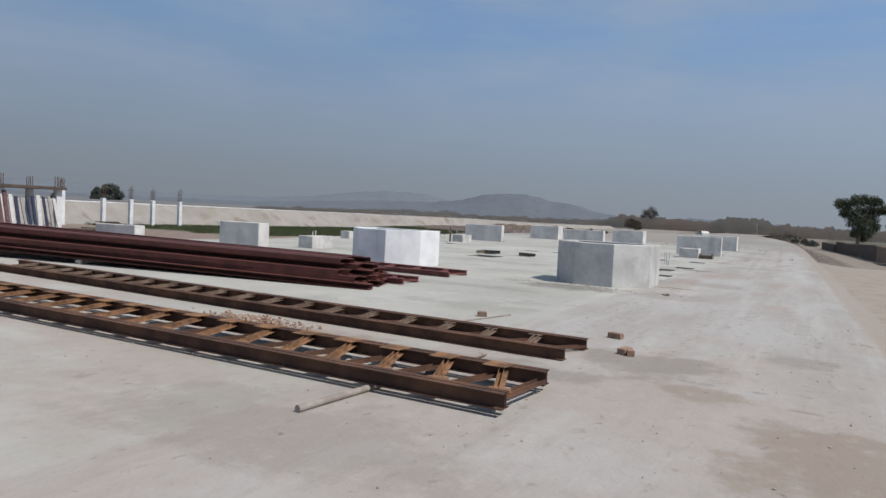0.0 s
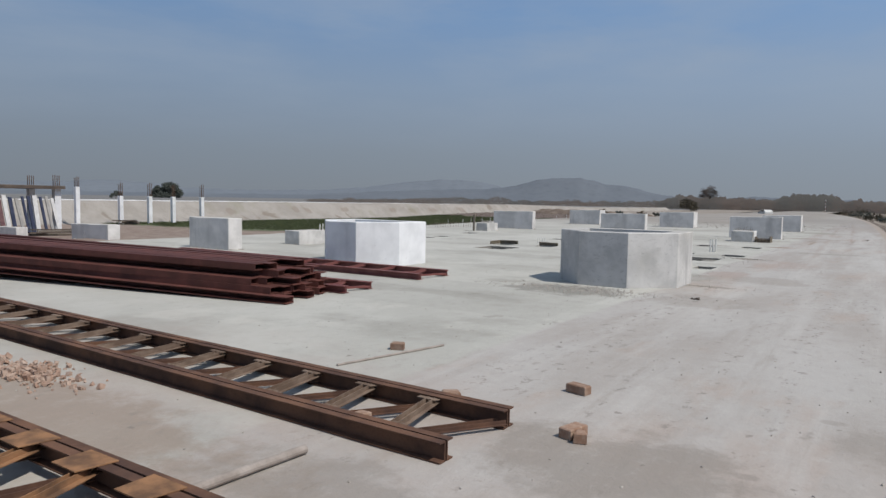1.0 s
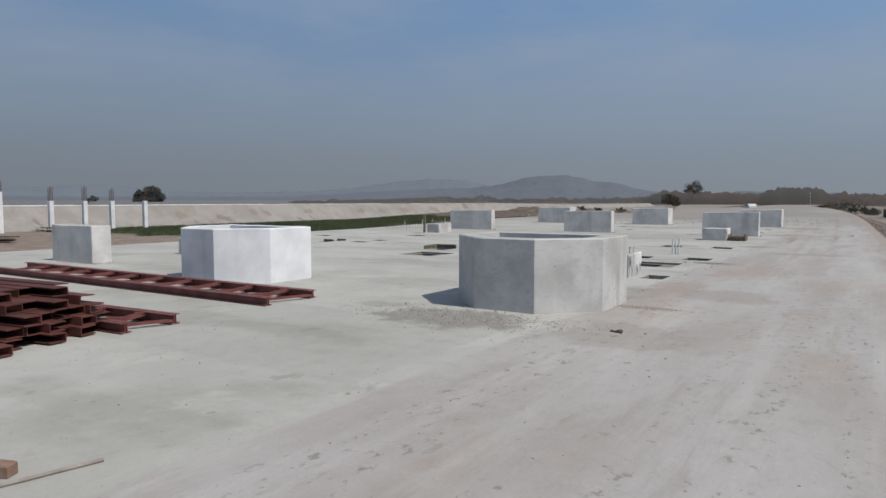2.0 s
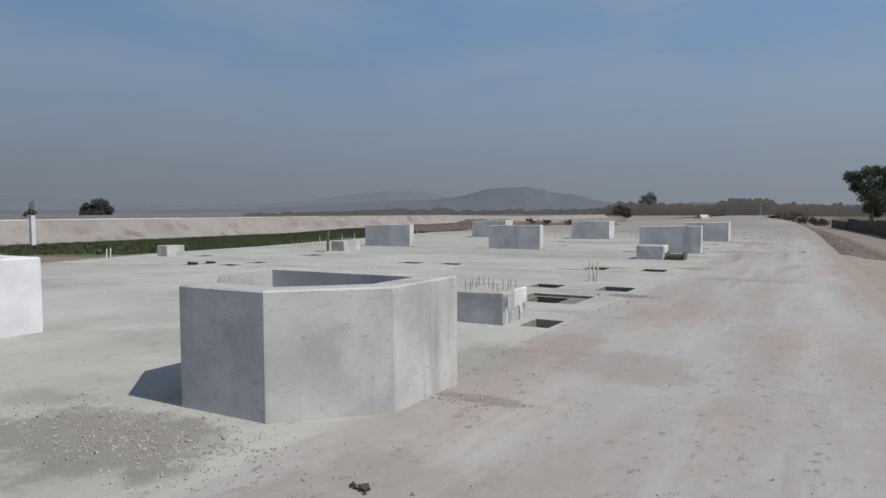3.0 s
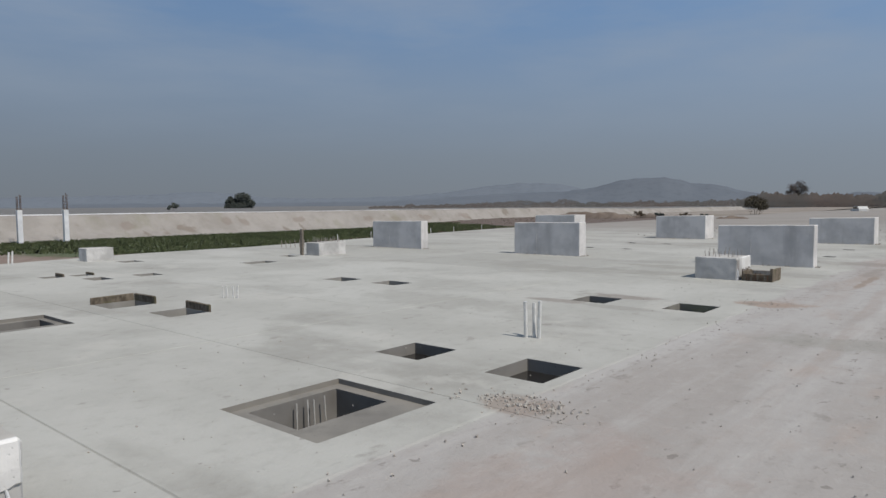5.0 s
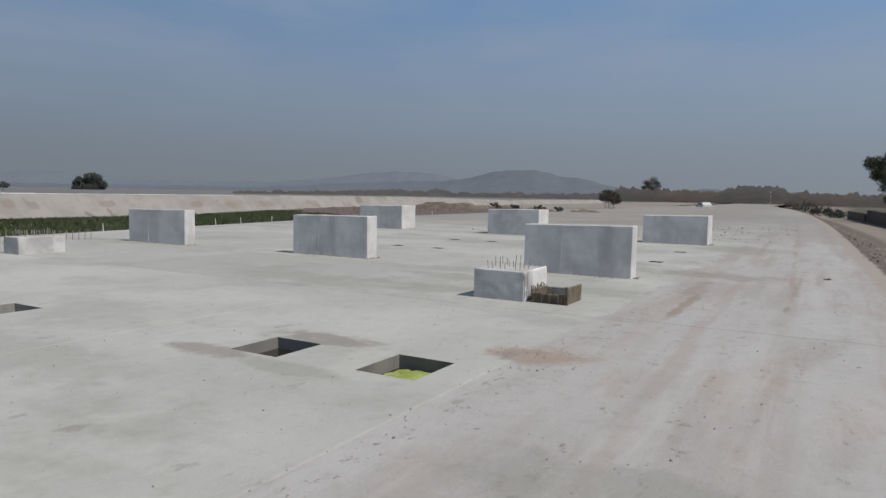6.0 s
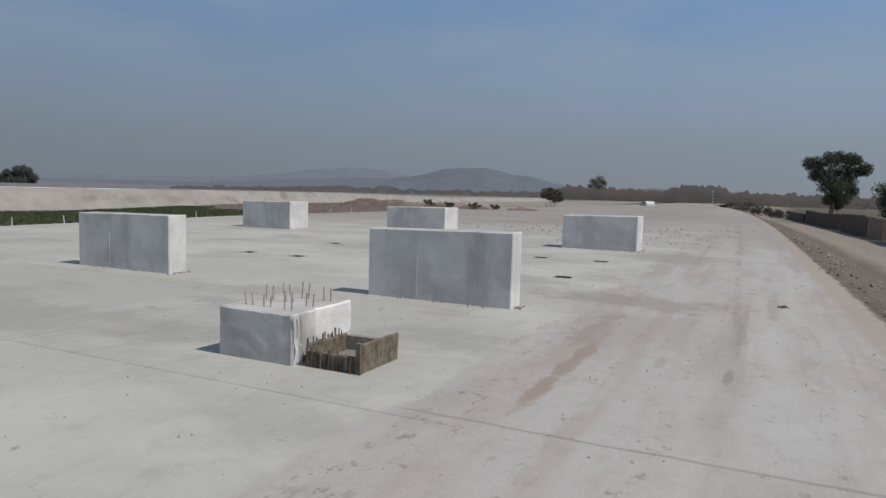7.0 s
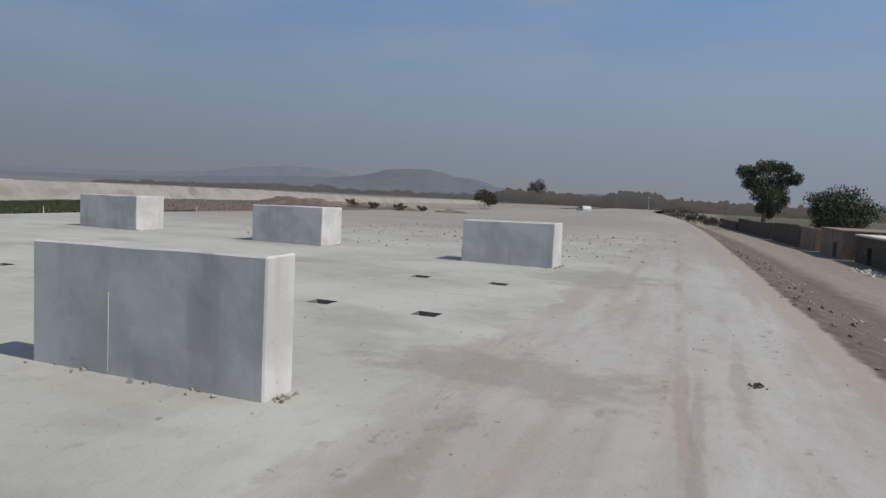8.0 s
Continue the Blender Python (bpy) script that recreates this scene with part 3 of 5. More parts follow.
# ---- mesh helpers ----
class Shape:
    """Gathers faces for one mesh."""

    def __init__(self):
        self.v, self.f = [], []

    def face(self, *pts):
        i = len(self.v)
        self.v += [tuple(p) for p in pts]
        self.f.append(tuple(range(i, i + len(pts))))

    def prism(self, poly, z0, z1, m=None, bevel=0.0):
        """An upright prism over a polygon that runs anticlockwise, with a bevelled top edge."""
        m = m or Matrix.Identity(4)
        k, i = len(poly), len(self.v)
        cx, cy = sum(p[0] for p in poly) / k, sum(p[1] for p in poly) / k
        rings = [(1, z0), (1, z1 - bevel)] + ([(0, z1)] if bevel else [])
        for full, z in rings:
            for x, y in poly:
                if not full:
                    d = math.hypot(x - cx, y - cy)
                    x, y = x - (x - cx) / d * bevel * 1.2, y - (y - cy) / d * bevel * 1.2
                self.v.append(tuple(m @ Vector((x, y, z))))
        n = len(rings)
        for r in range(n - 1):
            for j in range(k):
                a, b = i + r * k + j, i + r * k + (j + 1) % k
                self.f.append((a, b, b + k, a + k))
        self.f.append(tuple(i + (n - 1) * k + j for j in range(k)))
        self.f.append(tuple(i + k - 1 - j for j in range(k)))

    def box(self, x0, x1, y0, y1, z0, z1, m=None, bevel=0.0):
        self.prism([(x0, y0), (x1, y0), (x1, y1), (x0, y1)], z0, z1, m, bevel)

    def channel(self, length, y0, d, w, h, t, z0=0.0, m=None):
        """A channel section along -x: web at y0, flanges towards d."""
        poly = [(0, 0), (w, 0), (w, t), (t, t), (t, h - t), (w, h - t), (w, h), (0, h)]
        poly = [(y0 + d * a, z0 + b) for a, b in poly]
        if d < 0:
            poly.reverse()
        turn = Matrix(((0, 0, 1, 0), (1, 0, 0, 0), (0, 1, 0, 0), (0, 0, 0, 1)))
        self.prism(poly, -length, 0.0, (m or Matrix.Identity(4)) @ turn)

    def angle(self, length, w, h, t, z0, m):
        """An angle section along +x of m."""
        poly = [(-w, z0), (0, z0), (0, z0 + h), (-t, z0 + h), (-t, z0 + t), (-w, z0 + t)]
        turn = Matrix(((0, 0, 1, 0), (1, 0, 0, 0), (0, 1, 0, 0), (0, 0, 0, 1)))
        self.prism(poly, 0.0, length, m @ turn)

    def tube(self, pts, radii, k=6, cap=True):
        """A round bar through points."""
        pts = [Vector(p) for p in pts]
        if not isinstance(radii, (list, tuple)):
            radii = [radii] * len(pts)
        i = len(self.v)
        for n, p in enumerate(pts):
            d = (pts[min(n + 1, len(pts) - 1)] - pts[max(n - 1, 0)]).normalized()
            a = d.orthogonal().normalized()
            b = d.cross(a)
            for j in range(k):
                w = 2 * math.pi * j / k
                self.v.append(tuple(p + (a * math.cos(w) + b * math.sin(w)) * radii[n]))
        for n in range(len(pts) - 1):
            for j in range(k):
                a, b = i + n * k + j, i + n * k + (j + 1) % k
                self.f.append((a, b, b + k, a + k))
        if cap:
            self.f.append(tuple(i + k - 1 - j for j in range(k)))
            self.f.append(tuple(i + (len(pts) - 1) * k + j for j in range(k)))

    def stone(self, c, r, rng):
        """A small uneven stone of eight corners."""
        c = Vector(c)
        q = Euler([rng.uniform(0, 6) for _ in range(3)]).to_matrix()
        i = len(self.v)
        for sx in (-1, 1):
            for sy in (-1, 1):
                for sz in (-1, 1):
                    p = q @ Vector((sx * rng.uniform(0.4, 0.8), sy * rng.uniform(0.35, 0.7), sz * rng.uniform(0.25, 0.55)))
                    self.v.append(tuple(c + p * r))
        for f in ((0, 1, 3, 2), (4, 6, 7, 5), (0, 4, 5, 1), (2, 3, 7, 6), (0, 2, 6, 4), (1, 5, 7, 3)):
            self.f.append(tuple(i + j for j in f))

    def leaf(self, c, r, rng, narrow=0.55, droop=False):
        c = Vector(c)
        if droop:
            q = Euler((1.0 + rng.uniform(-0.5, 0.5), rng.uniform(-0.4, 0.7), rng.uniform(-0.6, 0.6))).to_matrix()
        else:
            q = Euler((rng.uniform(0, 6.3), rng.uniform(0, 6.3), rng.uniform(0, 6.3))).to_matrix()
        a, b = q @ Vector((r, 0, 0)), q @ Vector((0, r * narrow, 0))
        self.face(c - a, c + b * 0.9 - a * 0.1, c + a, c - b)

    def mesh(self, name, material, smooth=False):
        me = bpy.data.meshes.new(name)
        me.from_pydata(self.v, [], self.f)
        me.materials.append(material)
        if smooth:
            me.polygons.foreach_set("use_smooth", [True] * len(me.polygons))
        me.update()
        return me


def thing(name, label, category, group="", kind="", at=(0, 0, 0), turn=0.0):
    ob = new(name)
    ob.matrix_basis = pose(*at, 0, 0, turn)
    return tagged(ob, label, category, group, kind)


def part(name, shape, material, parent, label="", smooth=False):
    ob = new(name, shape.mesh(name, material, smooth))
    ob.parent = parent
    if label:
        ob["label"] = label
    return ob


def solo(name, shape, material, label, category, group="", kind="", smooth=False):
    return tagged(new(name, shape.mesh(name, material, smooth)), label, category, group, kind)


# ---- ground, with its pits ----
# x0, x1, y0, y1, depth, water level (0: dry)
PITS = [
    (-3.62, -3.17, 18.80, 19.50, 0.80, 0),
    (-5.42, -4.78, 23.57, 24.22, 0.60, -0.13), (-3.92, -3.26, 23.60, 24.36, 0.60, -0.13),
    (-5.76, -5.12, 28.45, 29.15, 0.60, -0.13), (-4.17, -3.52, 28.50, 29.24, 0.60, -0.14),
    (-11.78, -11.08, 23.10, 23.82, 0.60, 0), (-10.20, -9.52, 23.30, 23.92, 0.60, 0),
    (-11.75, -11.05, 28.00, 28.55, 0.40, 0), (-10.35, -9.65, 28.15, 28.70, 0.40, 0),
    (-17.45, -17.02, 24.15, 24.55, 0.35, 0), (-17.35, -16.95, 24.80, 25.20, 0.35, 0),
    (-16.35, -15.65, 24.70, 25.15, 0.30, 0), (-16.25, -15.70, 25.80, 26.35, 0.30, 0),
    (-20.60, -19.95, 27.30, 27.90, 0.30, 0), (-17.10, -16.45, 29.30, 30.20, 0.35, 0),
    (-18.40, -17.80, 31.60, 32.00, 0.30, 0),
]
# shallow sockets, centre
SOCKETS = [(-5.83, 41.16), (-4.25, 41.16), (-12.17, 41.10), (-10.68, 41.08), (-5.88, 44.80), (-4.35, 44.80), (-12.2, 44.8), (-10.7, 44.8)]
# wide sunk beds with a pit in them: outer, inner
BEDS = [((-4.86, -3.63, 21.30, 22.55), (-4.74, -4.08, 21.48, 22.42)), ((-11.30, -10.10, 21.00, 22.20), (-11.18, -10.55, 21.2, 22.1))]
HOLES = [p[:4] for p in PITS] + [(x - 0.17, x + 0.17, y - 0.16, y + 0.16) for x, y in SOCKETS] + [b[0] for b in BEDS]
JOINTS_Y, JOINTS_X = (20.25, 22.74, 25.85, 32.45, 43.1), (-7.4, -13.9)


def build_ground():
    xs = set()
    past = [-2500, -900, -300, -120, -70, -52, -48, -45, -42]
    verge = [5.0, 3.5, 2.0, 1.0, 0.4, 0.0]
    ys = {-600, -150, -50, -20, -12, -8, 62, 66, 72, 80, 90, 105, 125, 150, 180, 220, 280, 400, 700, 1300, 2800}
    for x0, x1, y0, y1 in HOLES:
        xs |= {x0, x1}
        ys |= {y0, y1}
    xs |= {-3.13, -3.10}
    for y in JOINTS_Y:
        ys |= {y - 0.01, y, y + 0.01}
    for x in JOINTS_X:
        xs |= {x - 0.01, x, x + 0.01}
    for k in range(-6, 60):
        if all(abs(k - y) > 0.12 for y in ys):
            ys.add(float(k))
    for k in range(-23, -2):
        if all(abs(k - x) > 0.12 for x in xs):
            xs.add(float(k))
    xs, ys = sorted(xs), sorted(ys)
    # the driven way and the bank follow its edge
    way = [0.15, 0.3, 0.45, 0.6, 0.75, 0.88, 0.95, 1.0]
    bank = [0.12, 0.35, 0.7, 1.1, 1.6, 2.1, 2.7, 3.5, 4.6, 6.5, 10, 18, 40, 120, 500, 2500]
    rows = []
    for y in ys:
        e, shift = road_edge(y), -BEND * min(max(y - 58, 0), 142) ** 2
        row = []
        left = slab_edge(y)
        fall = 0.45 * (1 - min(max((y - 60) / 20, 0.0), 1.0))
        for X in past:
            row.append((X, y, 0.0 if X < -300 else -fall))
        for b in verge:
            row.append((left - b, y, -fall * b / 5.0))
        for x in xs:
            z = 0.0
            X = x + shift
            if y in JOINTS_Y and -23 < x < (-7.7 if y == 25.85 else -2.9) or x in JOINTS_X and 10 < y < 50:
                z -= 0.012
            if x > -3.11 and 14 < y < 30:
                z -= 0.005
            row.append((X, y, z))
        x0 = row[-1][0]
        for w in way:
            X = x0 + (e - x0) * w
            row.append((X, y, 0.018 * noise.noise((X * 0.9, y * 0.35, 2)) * min(1, w * 3) if -7 < y < 70 else 0))
            if 14 < y < 30:
                row[-1] = (X, y, row[-1][2] - 0.005 * (1 - w))
        for b in bank:
            X = e + b + (0.12 * noise.noise((y * 0.8, 3, b)) if b < 3 else 0)
            z = bank_z(b, y)
            if b < 12:
                z += 0.10 * noise.noise((X * 0.8, y * 0.5, 7)) * min(b / 2.9, 1.0)
            if b > 500 or y > 350:
                z = -1.94 if y < 350 else 0.0
            row.append((X, y, z))
        rows.append(row)
    k = len(rows[0])
    verts = [p for row in rows for p in row]
    faces = []
    for j in range(len(ys) - 1):
        for i in range(k - 1):
            c = i - len(past) - len(verge)
            if 0 <= c < len(xs) - 1:
                cx, cy = (xs[c] + xs[c + 1]) / 2, (ys[j] + ys[j + 1]) / 2
                if any(a < cx < b and c < cy < d for a, b, c, d in HOLES):
                    continue
            a = j * k + i
            faces.append((a, a + 1, a + k + 1, a + k))
    me = bpy.data.meshes.new("ground")
    me.from_pydata(verts, [], faces)
    me.materials.append(GROUND)
    me.update()
    tagged(new("ground", me), "pale dusty concrete slab and driven earth with stains", "ground", kind="structure")


def sunk(s, x0, x1, y0, y1, z0, z1):
    """The inside of a pit: four walls and a bottom, seen from within."""
    s.face((x0, y0, z0), (x0, y0, z1), (x0, y1, z1), (x0, y1, z0))
    s.face((x1, y1, z0), (x1, y1, z1), (x1, y0, z1), (x1, y0, z0))
    s.face((x1, y0, z0), (x1, y0, z1), (x0, y0, z1), (x0, y0, z0))
    s.face((x0, y1, z0), (x0, y1, z1), (x1, y1, z1), (x1, y1, z0))
    s.face((x0, y0, z0), (x0, y1, z0), (x1, y1, z0), (x1, y0, z0))


def build_pits():
    rng = random.Random(5)
    for x0, x1, y0, y1, d, w in PITS:
        s = Shape()
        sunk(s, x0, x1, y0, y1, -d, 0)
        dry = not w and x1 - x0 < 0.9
        solo("pit", s, PIT_HALF_SHADED if dry else PIT_SHADED, "square pit sunk in the slab, open at the top", "pit", "pits in the slab", "structure")
        if w:
            q = Shape()
            q.face((x0, y0, w), (x1, y0, w), (x1, y1, w), (x0, y1, w))
            solo("water", q, WATER, "dark still water standing in a pit", "water", kind="structure")
    for x, y in SOCKETS:
        s = Shape()
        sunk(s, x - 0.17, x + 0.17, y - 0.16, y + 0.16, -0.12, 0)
        solo("pit", s, PIT_SHADED, "small shallow socket in the slab", "socket", "sockets in the slab", "structure")
    for (x0, x1, y0, y1), (a0, a1, b0, b1) in BEDS:
        s = Shape()
        z = -0.05
        s.face((x0, y0, z), (x0, y0, 0), (x0, y1, 0), (x0, y1, z))
        s.face((x1, y1, z), (x1, y1, 0), (x1, y0, 0), (x1, y0, z))
        s.face((x1, y0, z), (x1, y0, 0), (x0, y0, 0), (x0, y0, z))
        s.face((x0, y1, z), (x0, y1, 0), (x1, y1, 0), (x1, y1, z))
        for q in ((x0, a0, y0, y1), (a1, x1, y0, y1), (a0, a1, y0, b0), (a0, a1, b1, y1)):
            s.face((q[0], q[2], z), (q[1], q[2], z), (q[1], q[3], z), (q[0], q[3], z))
        p = Shape()
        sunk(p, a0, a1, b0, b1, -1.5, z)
        solo("pit", p, PIT_SHADED, "deep square pit in a sunk bed", "pit", "pits in the slab", "structure")
        solo("pit", s, BED, "wide shallow bed sunk in the slab", "pit", "pits in the slab", "structure")
    # green scum on one pool
    s = Shape()
    for k in range(70):
        a, r = rng.uniform(0, 6.28), rng.uniform(0, 1)
        cx, cy = min(-3.84 + 0.24 * r * math.cos(a), -3.62), min(28.98 + 0.24 * r * math.sin(a), 29.14)
        n = 9
        s.face(*[(cx + rng.uniform(0.055, 0.085) * math.cos(6.283 * j / n), cy + rng.uniform(0.055, 0.085) * math.sin(6.283 * j / n), -0.1275 + 0.00006 * k) for j in range(n)])
    solo("algae", s, ALGAE, "yellow-green algae floating on the pit water", "algae", kind="stuff")


build_ground()
build_pits()


# ---- cast blocks ----
def rough_block(x0, x1, y0, y1, z1, seed, cuts=0.25, amp=0.006, freq=3.0):
    """A cast upstand with slightly uneven faces and a worn top edge."""
    bm = bmesh.new()
    bmesh.ops.create_cube(bm, size=1.0)
    for v in bm.verts:
        v.co = Vector((x0 if v.co.x < 0 else x1, y0 if v.co.y < 0 else y1, -0.02 if v.co.z < 0 else z1))
    bmesh.ops.bevel(bm, geom=[e for e in bm.edges], offset=0.014, segments=1, affect="EDGES")
    for axis, lo, hi in ((0, x0, x1), (1, y0, y1), (2, 0.0, z1)):
        n = int((hi - lo) / cuts)
        for k in range(1, n + 1):
            p = [0, 0, 0]
            p[axis] = lo + (hi - lo) * k / (n + 1)
            d = [0, 0, 0]
            d[axis] = 1
            bmesh.ops.bisect_plane(bm, geom=bm.verts[:] + bm.edges[:] + bm.faces[:], plane_co=p, plane_no=d)
    for v in bm.verts:
        q = noise.noise_vector((v.co.x * freq + seed, v.co.y * freq, v.co.z * freq))
        v.co += q * amp
        if v.co.z > z1 - 0.03:
            v.co.z += (0.035 * (v.co.x - x1) / (x1 - x0) if x1 - x0 > 2 else 0) + 0.012 * noise.noise((v.co.x * 1.5, v.co.y * 1.5, seed))
    s = Shape()
    bm.verts.ensure_lookup_table()
    s.v = [tuple(v.co) for v in bm.verts]
    s.f = [tuple(v.index for v in f.verts) for f in bm.faces]
    bm.free()
    return s


def wall_block(x0, x1, y0, y1, z1, seed, label, mat=None, z0=0.0):
    ob = thing("concrete_block", label, "concrete block", "cast concrete blocks on the slab", at=((x0 + x1) / 2, (y0 + y1) / 2, z0))
    cx, cy = (x0 + x1) / 2, (y0 + y1) / 2
    part("body", rough_block(x0 - cx, x1 - cx, y0 - cy, y1 - cy, z1, seed), mat or CONCRETE, ob)
    # a fin of mortar where two form panels met
    for f in ((0.36,) if x1 - x0 > 2.3 and y1 - y0 < 0.5 else ()):
        q = Shape()
        fx = x0 - cx + (x1 - x0) * f
        q.box(fx - 0.005, fx + 0.005, y0 - cy - 0.005, y0 - cy + 0.02, 0.03, z1 * 0.62, None, 0.003)
        part("form_fin", q, mat or CONCRETE, ob)
    # crumbs of mortar at the foot
    rng = random.Random(seed)
    s = Shape()
    for k in range(26):
        x = rng.uniform(x0, x1 + 0.1) if k % 2 else x1 + rng.uniform(0, 0.15)
        y = y0 - rng.uniform(0.0, 0.12) if k % 2 else rng.uniform(y0, y1)
        s.stone((x - cx, y - cy, 0.008), rng.uniform(0.012, 0.04), rng)
    o = part("mortar_debris", s, STONE, ob)
    o["kind"] = "stuff"
    return ob


WALLS = [
    (-6.16, -3.83, 37.08, 37.45, 1.065, "grey cast concrete upstand with cloudy stains"),
    (-12.77, -10.33, 37.01, 37.42, 1.06, "grey cast concrete upstand on the slab"),
    (-19.38, -16.79, 36.81, 37.18, 1.04, "grey cast concrete upstand near the green strip"),
    (-6.34, -4.11, 48.36, 49.30, 1.03, "low grey concrete block with damp stains"),
    (-12.96, -10.66, 49.04, 50.11, 1.06, "broad grey concrete block with a sunlit end"),
    (-19.70, -17.33, 49.10, 50.24, 1.07, "broad grey concrete block near the field"),
    (-17.60, -15.75, 14.45, 14.95, 0.94, "grey cast concrete block behind the steel stack"),
    (-24.6, -22.2, 14.5, 14.95, 0.58, "grey cast concrete block near bare soil"),
    (-32.3, -29.7, 14.9, 15.35, 0.60, "low grey cast concrete block beside a shed"),
]
for k, (x0, x1, y0, y1, z1, label) in enumerate(WALLS):
    wall_block(x0, x1, y0, y1, z1, k * 7 + 3, label, z0=-0.45 if x0 < -30 else -0.05 if x0 < -24 else 0.0)


def ring(at, label, mat):
    """A six-sided open shaft head: front chamfered on both sides, flat at the back."""
    outer = [(-1.15, 0.65), (-1.15, -0.48), (-0.48, -1.15), (0.47, -1.15), (1.19, -0.43), (1.20, 0.65)]
    inner = [(-0.87, 0.36), (-0.87, -0.36), (-0.36, -0.86), (0.35, -0.86), (0.90, -0.31), (0.90, 0.36)]
    H = 1.04
    ob = thing("shaft_head", label, "concrete shaft", "open concrete shaft heads", at=at)
    n = len(outer)
    for k in range(n):
        s = Shape()
        (ax, ay), (bx, by) = outer[k], outer[(k + 1) % n]
        (cx, cy), (dx, dy) = inner[k], inner[(k + 1) % n]
        m, nz = 7, 5
        idx = {}
        for j in range(nz + 1):
            for i in range(m + 1):
                f = i / m
                x, y, z = ax + (bx - ax) * f, ay + (by - ay) * f, H * j / nz
                q = noise.noise_vector((x * 2.5 + at[0], y * 2.5, z * 2.5)) * 0.006
                idx[i, j] = len(s.v)
                edge = i in (0, m)
                s.v.append((x + (0 if edge else q.x), y + (0 if edge else q.y), z - 0.02 * (j == 0) - (0.016 if j == nz else 0)))
        for j in range(nz):
            for i in range(m):
                s.f.append((idx[i, j], idx[i + 1, j], idx[i + 1, j + 1], idx[i, j + 1]))
        # bevel, top and inside face
        t = 0.05
        ax2, ay2, bx2, by2 = ax + (cx - ax) * t, ay + (cy - ay) * t, bx + (dx - bx) * t, by + (dy - by) * t
        s.face((ax, ay, H - 0.016), (bx, by, H - 0.016), (bx2, by2, H), (ax2, ay2, H))
        s.face((ax2, ay2, H), (bx2, by2, H), (dx, dy, H - 0.004), (cx, cy, H - 0.004))
        s.face((cx, cy, H - 0.004), (dx, dy, H - 0.004), (dx, dy, 0.02), (cx, cy, 0.02))
        s.face((ax, ay, -0.02), (cx, cy, 0.02), (dx, dy, 0.02), (bx, by, -0.02))
        part("wall_panel", s, mat, ob)
    s = Shape()
    s.face(*[(x, y, 0.03) for x, y in inner])
    part("inner_floor", s, PIT_SHADED, ob)
    return ob


ring((-4.055, 14.85, 0), "six-sided open concrete shaft head with scuffed walls", SHAFT_WORN)
ring((-10.42, 14.58, 0), "six-sided open concrete shaft head, pale and clean", CONCRETE_PALE)


# ---- column stubs with starter bars ----
def stub(x0, x1, y0, y1, h, seed, label, bars=True, ruined=True, runs=True):
    rng = random.Random(seed)
    cx, cy = (x0 + x1) / 2, (y0 + y1) / 2
    ob = thing("column_stub", label, "column stub", "column stubs", at=(cx, cy, 0))
    a, b = (x1 - x0) / 2, (y1 - y0) / 2
    part("body", rough_block(-a, a, -b, b, h, seed, 0.05, 0.008, 7.0), CONCRETE_ROUGH, ob)
    if ruined:
        foot, ragged = (0.50, 0.08) if runs else (0.36, 0.035)
        lump = rough_block(a - 0.03, a + 0.012, -b * (0.15 if runs else 0.30), b - 0.01, h * (1.02 - foot), seed + 2, 0.035, 0.006, 9.0)
        lump.v = [(x, y, z + h * foot + ragged * noise.noise((y * 9, seed, 2)) * (z < h * 0.2)) for x, y, z in lump.v]
        part("mortar_lump", lump, MORTAR, ob, "smeared white mortar on the side")
    if bars:
        for fx in (-0.66, -0.1, 0.5):
            for fy in (-0.6, 0.05, 0.65):
                if rng.random() < 0.08:
                    continue
                u = Shape()
                x, y = fx * a + rng.uniform(-0.03, 0.03), fy * b + rng.uniform(-0.03, 0.03)
                t = h + rng.uniform(0.11, 0.18)
                lean = rng.uniform(-0.015, 0.015)
                u.tube([(x, y, h - 0.01), (x + lean, y, t)], 0.007, 6)
                part("starter_bar", u, BAR_DUSTY, ob)
                u = Shape()
                u.tube([(x + 0.075, y + 0.01, h - 0.01), (x + 0.075 + lean, y + 0.012, t - 0.01)], 0.007, 6)
                part("starter_bar", u, BAR_DUSTY, ob)
    if ruined:
        # runs of white mortar down the front half, dark bars in the broken corner
        for k in range(12 if runs else 3):
            u = Shape()
            y = rng.uniform(-b + 0.02, -b * 0.35) if k < 6 else rng.uniform(b * 0.25, b - 0.04)
            if not runs:
                y = -b + 0.02 + 0.05 * k
            z1 = h * rng.uniform(0.38, 0.58)
            x = a + 0.004
            u.tube([(x, y, 0.0), (x + rng.uniform(0, 0.02), y + rng.uniform(-0.02, 0.02), z1 * 0.5), (x, y + rng.uniform(-0.01, 0.01), z1)], [rng.uniform(0.008, 0.016), rng.uniform(0.008, 0.014), 0.007], 6)
            part("mortar_drip", u, CONCRETE_PALE, ob, "white mortar run")
        for k in range(3):
            u = Shape()
            y = -b + 0.012 + k * 0.055
            x = a + 0.006
            u.tube([(x, y, h * 0.42), (x + rng.uniform(0, 0.008), y + rng.uniform(-0.006, 0.006), h * 0.7), (x, y + rng.uniform(-0.006, 0.006), h * rng.uniform(0.86, 0.97))], 0.006, 5)
            part("side_bar", u, PIPE_GREY if k % 2 else BAR_DUSTY, ob)
    return ob


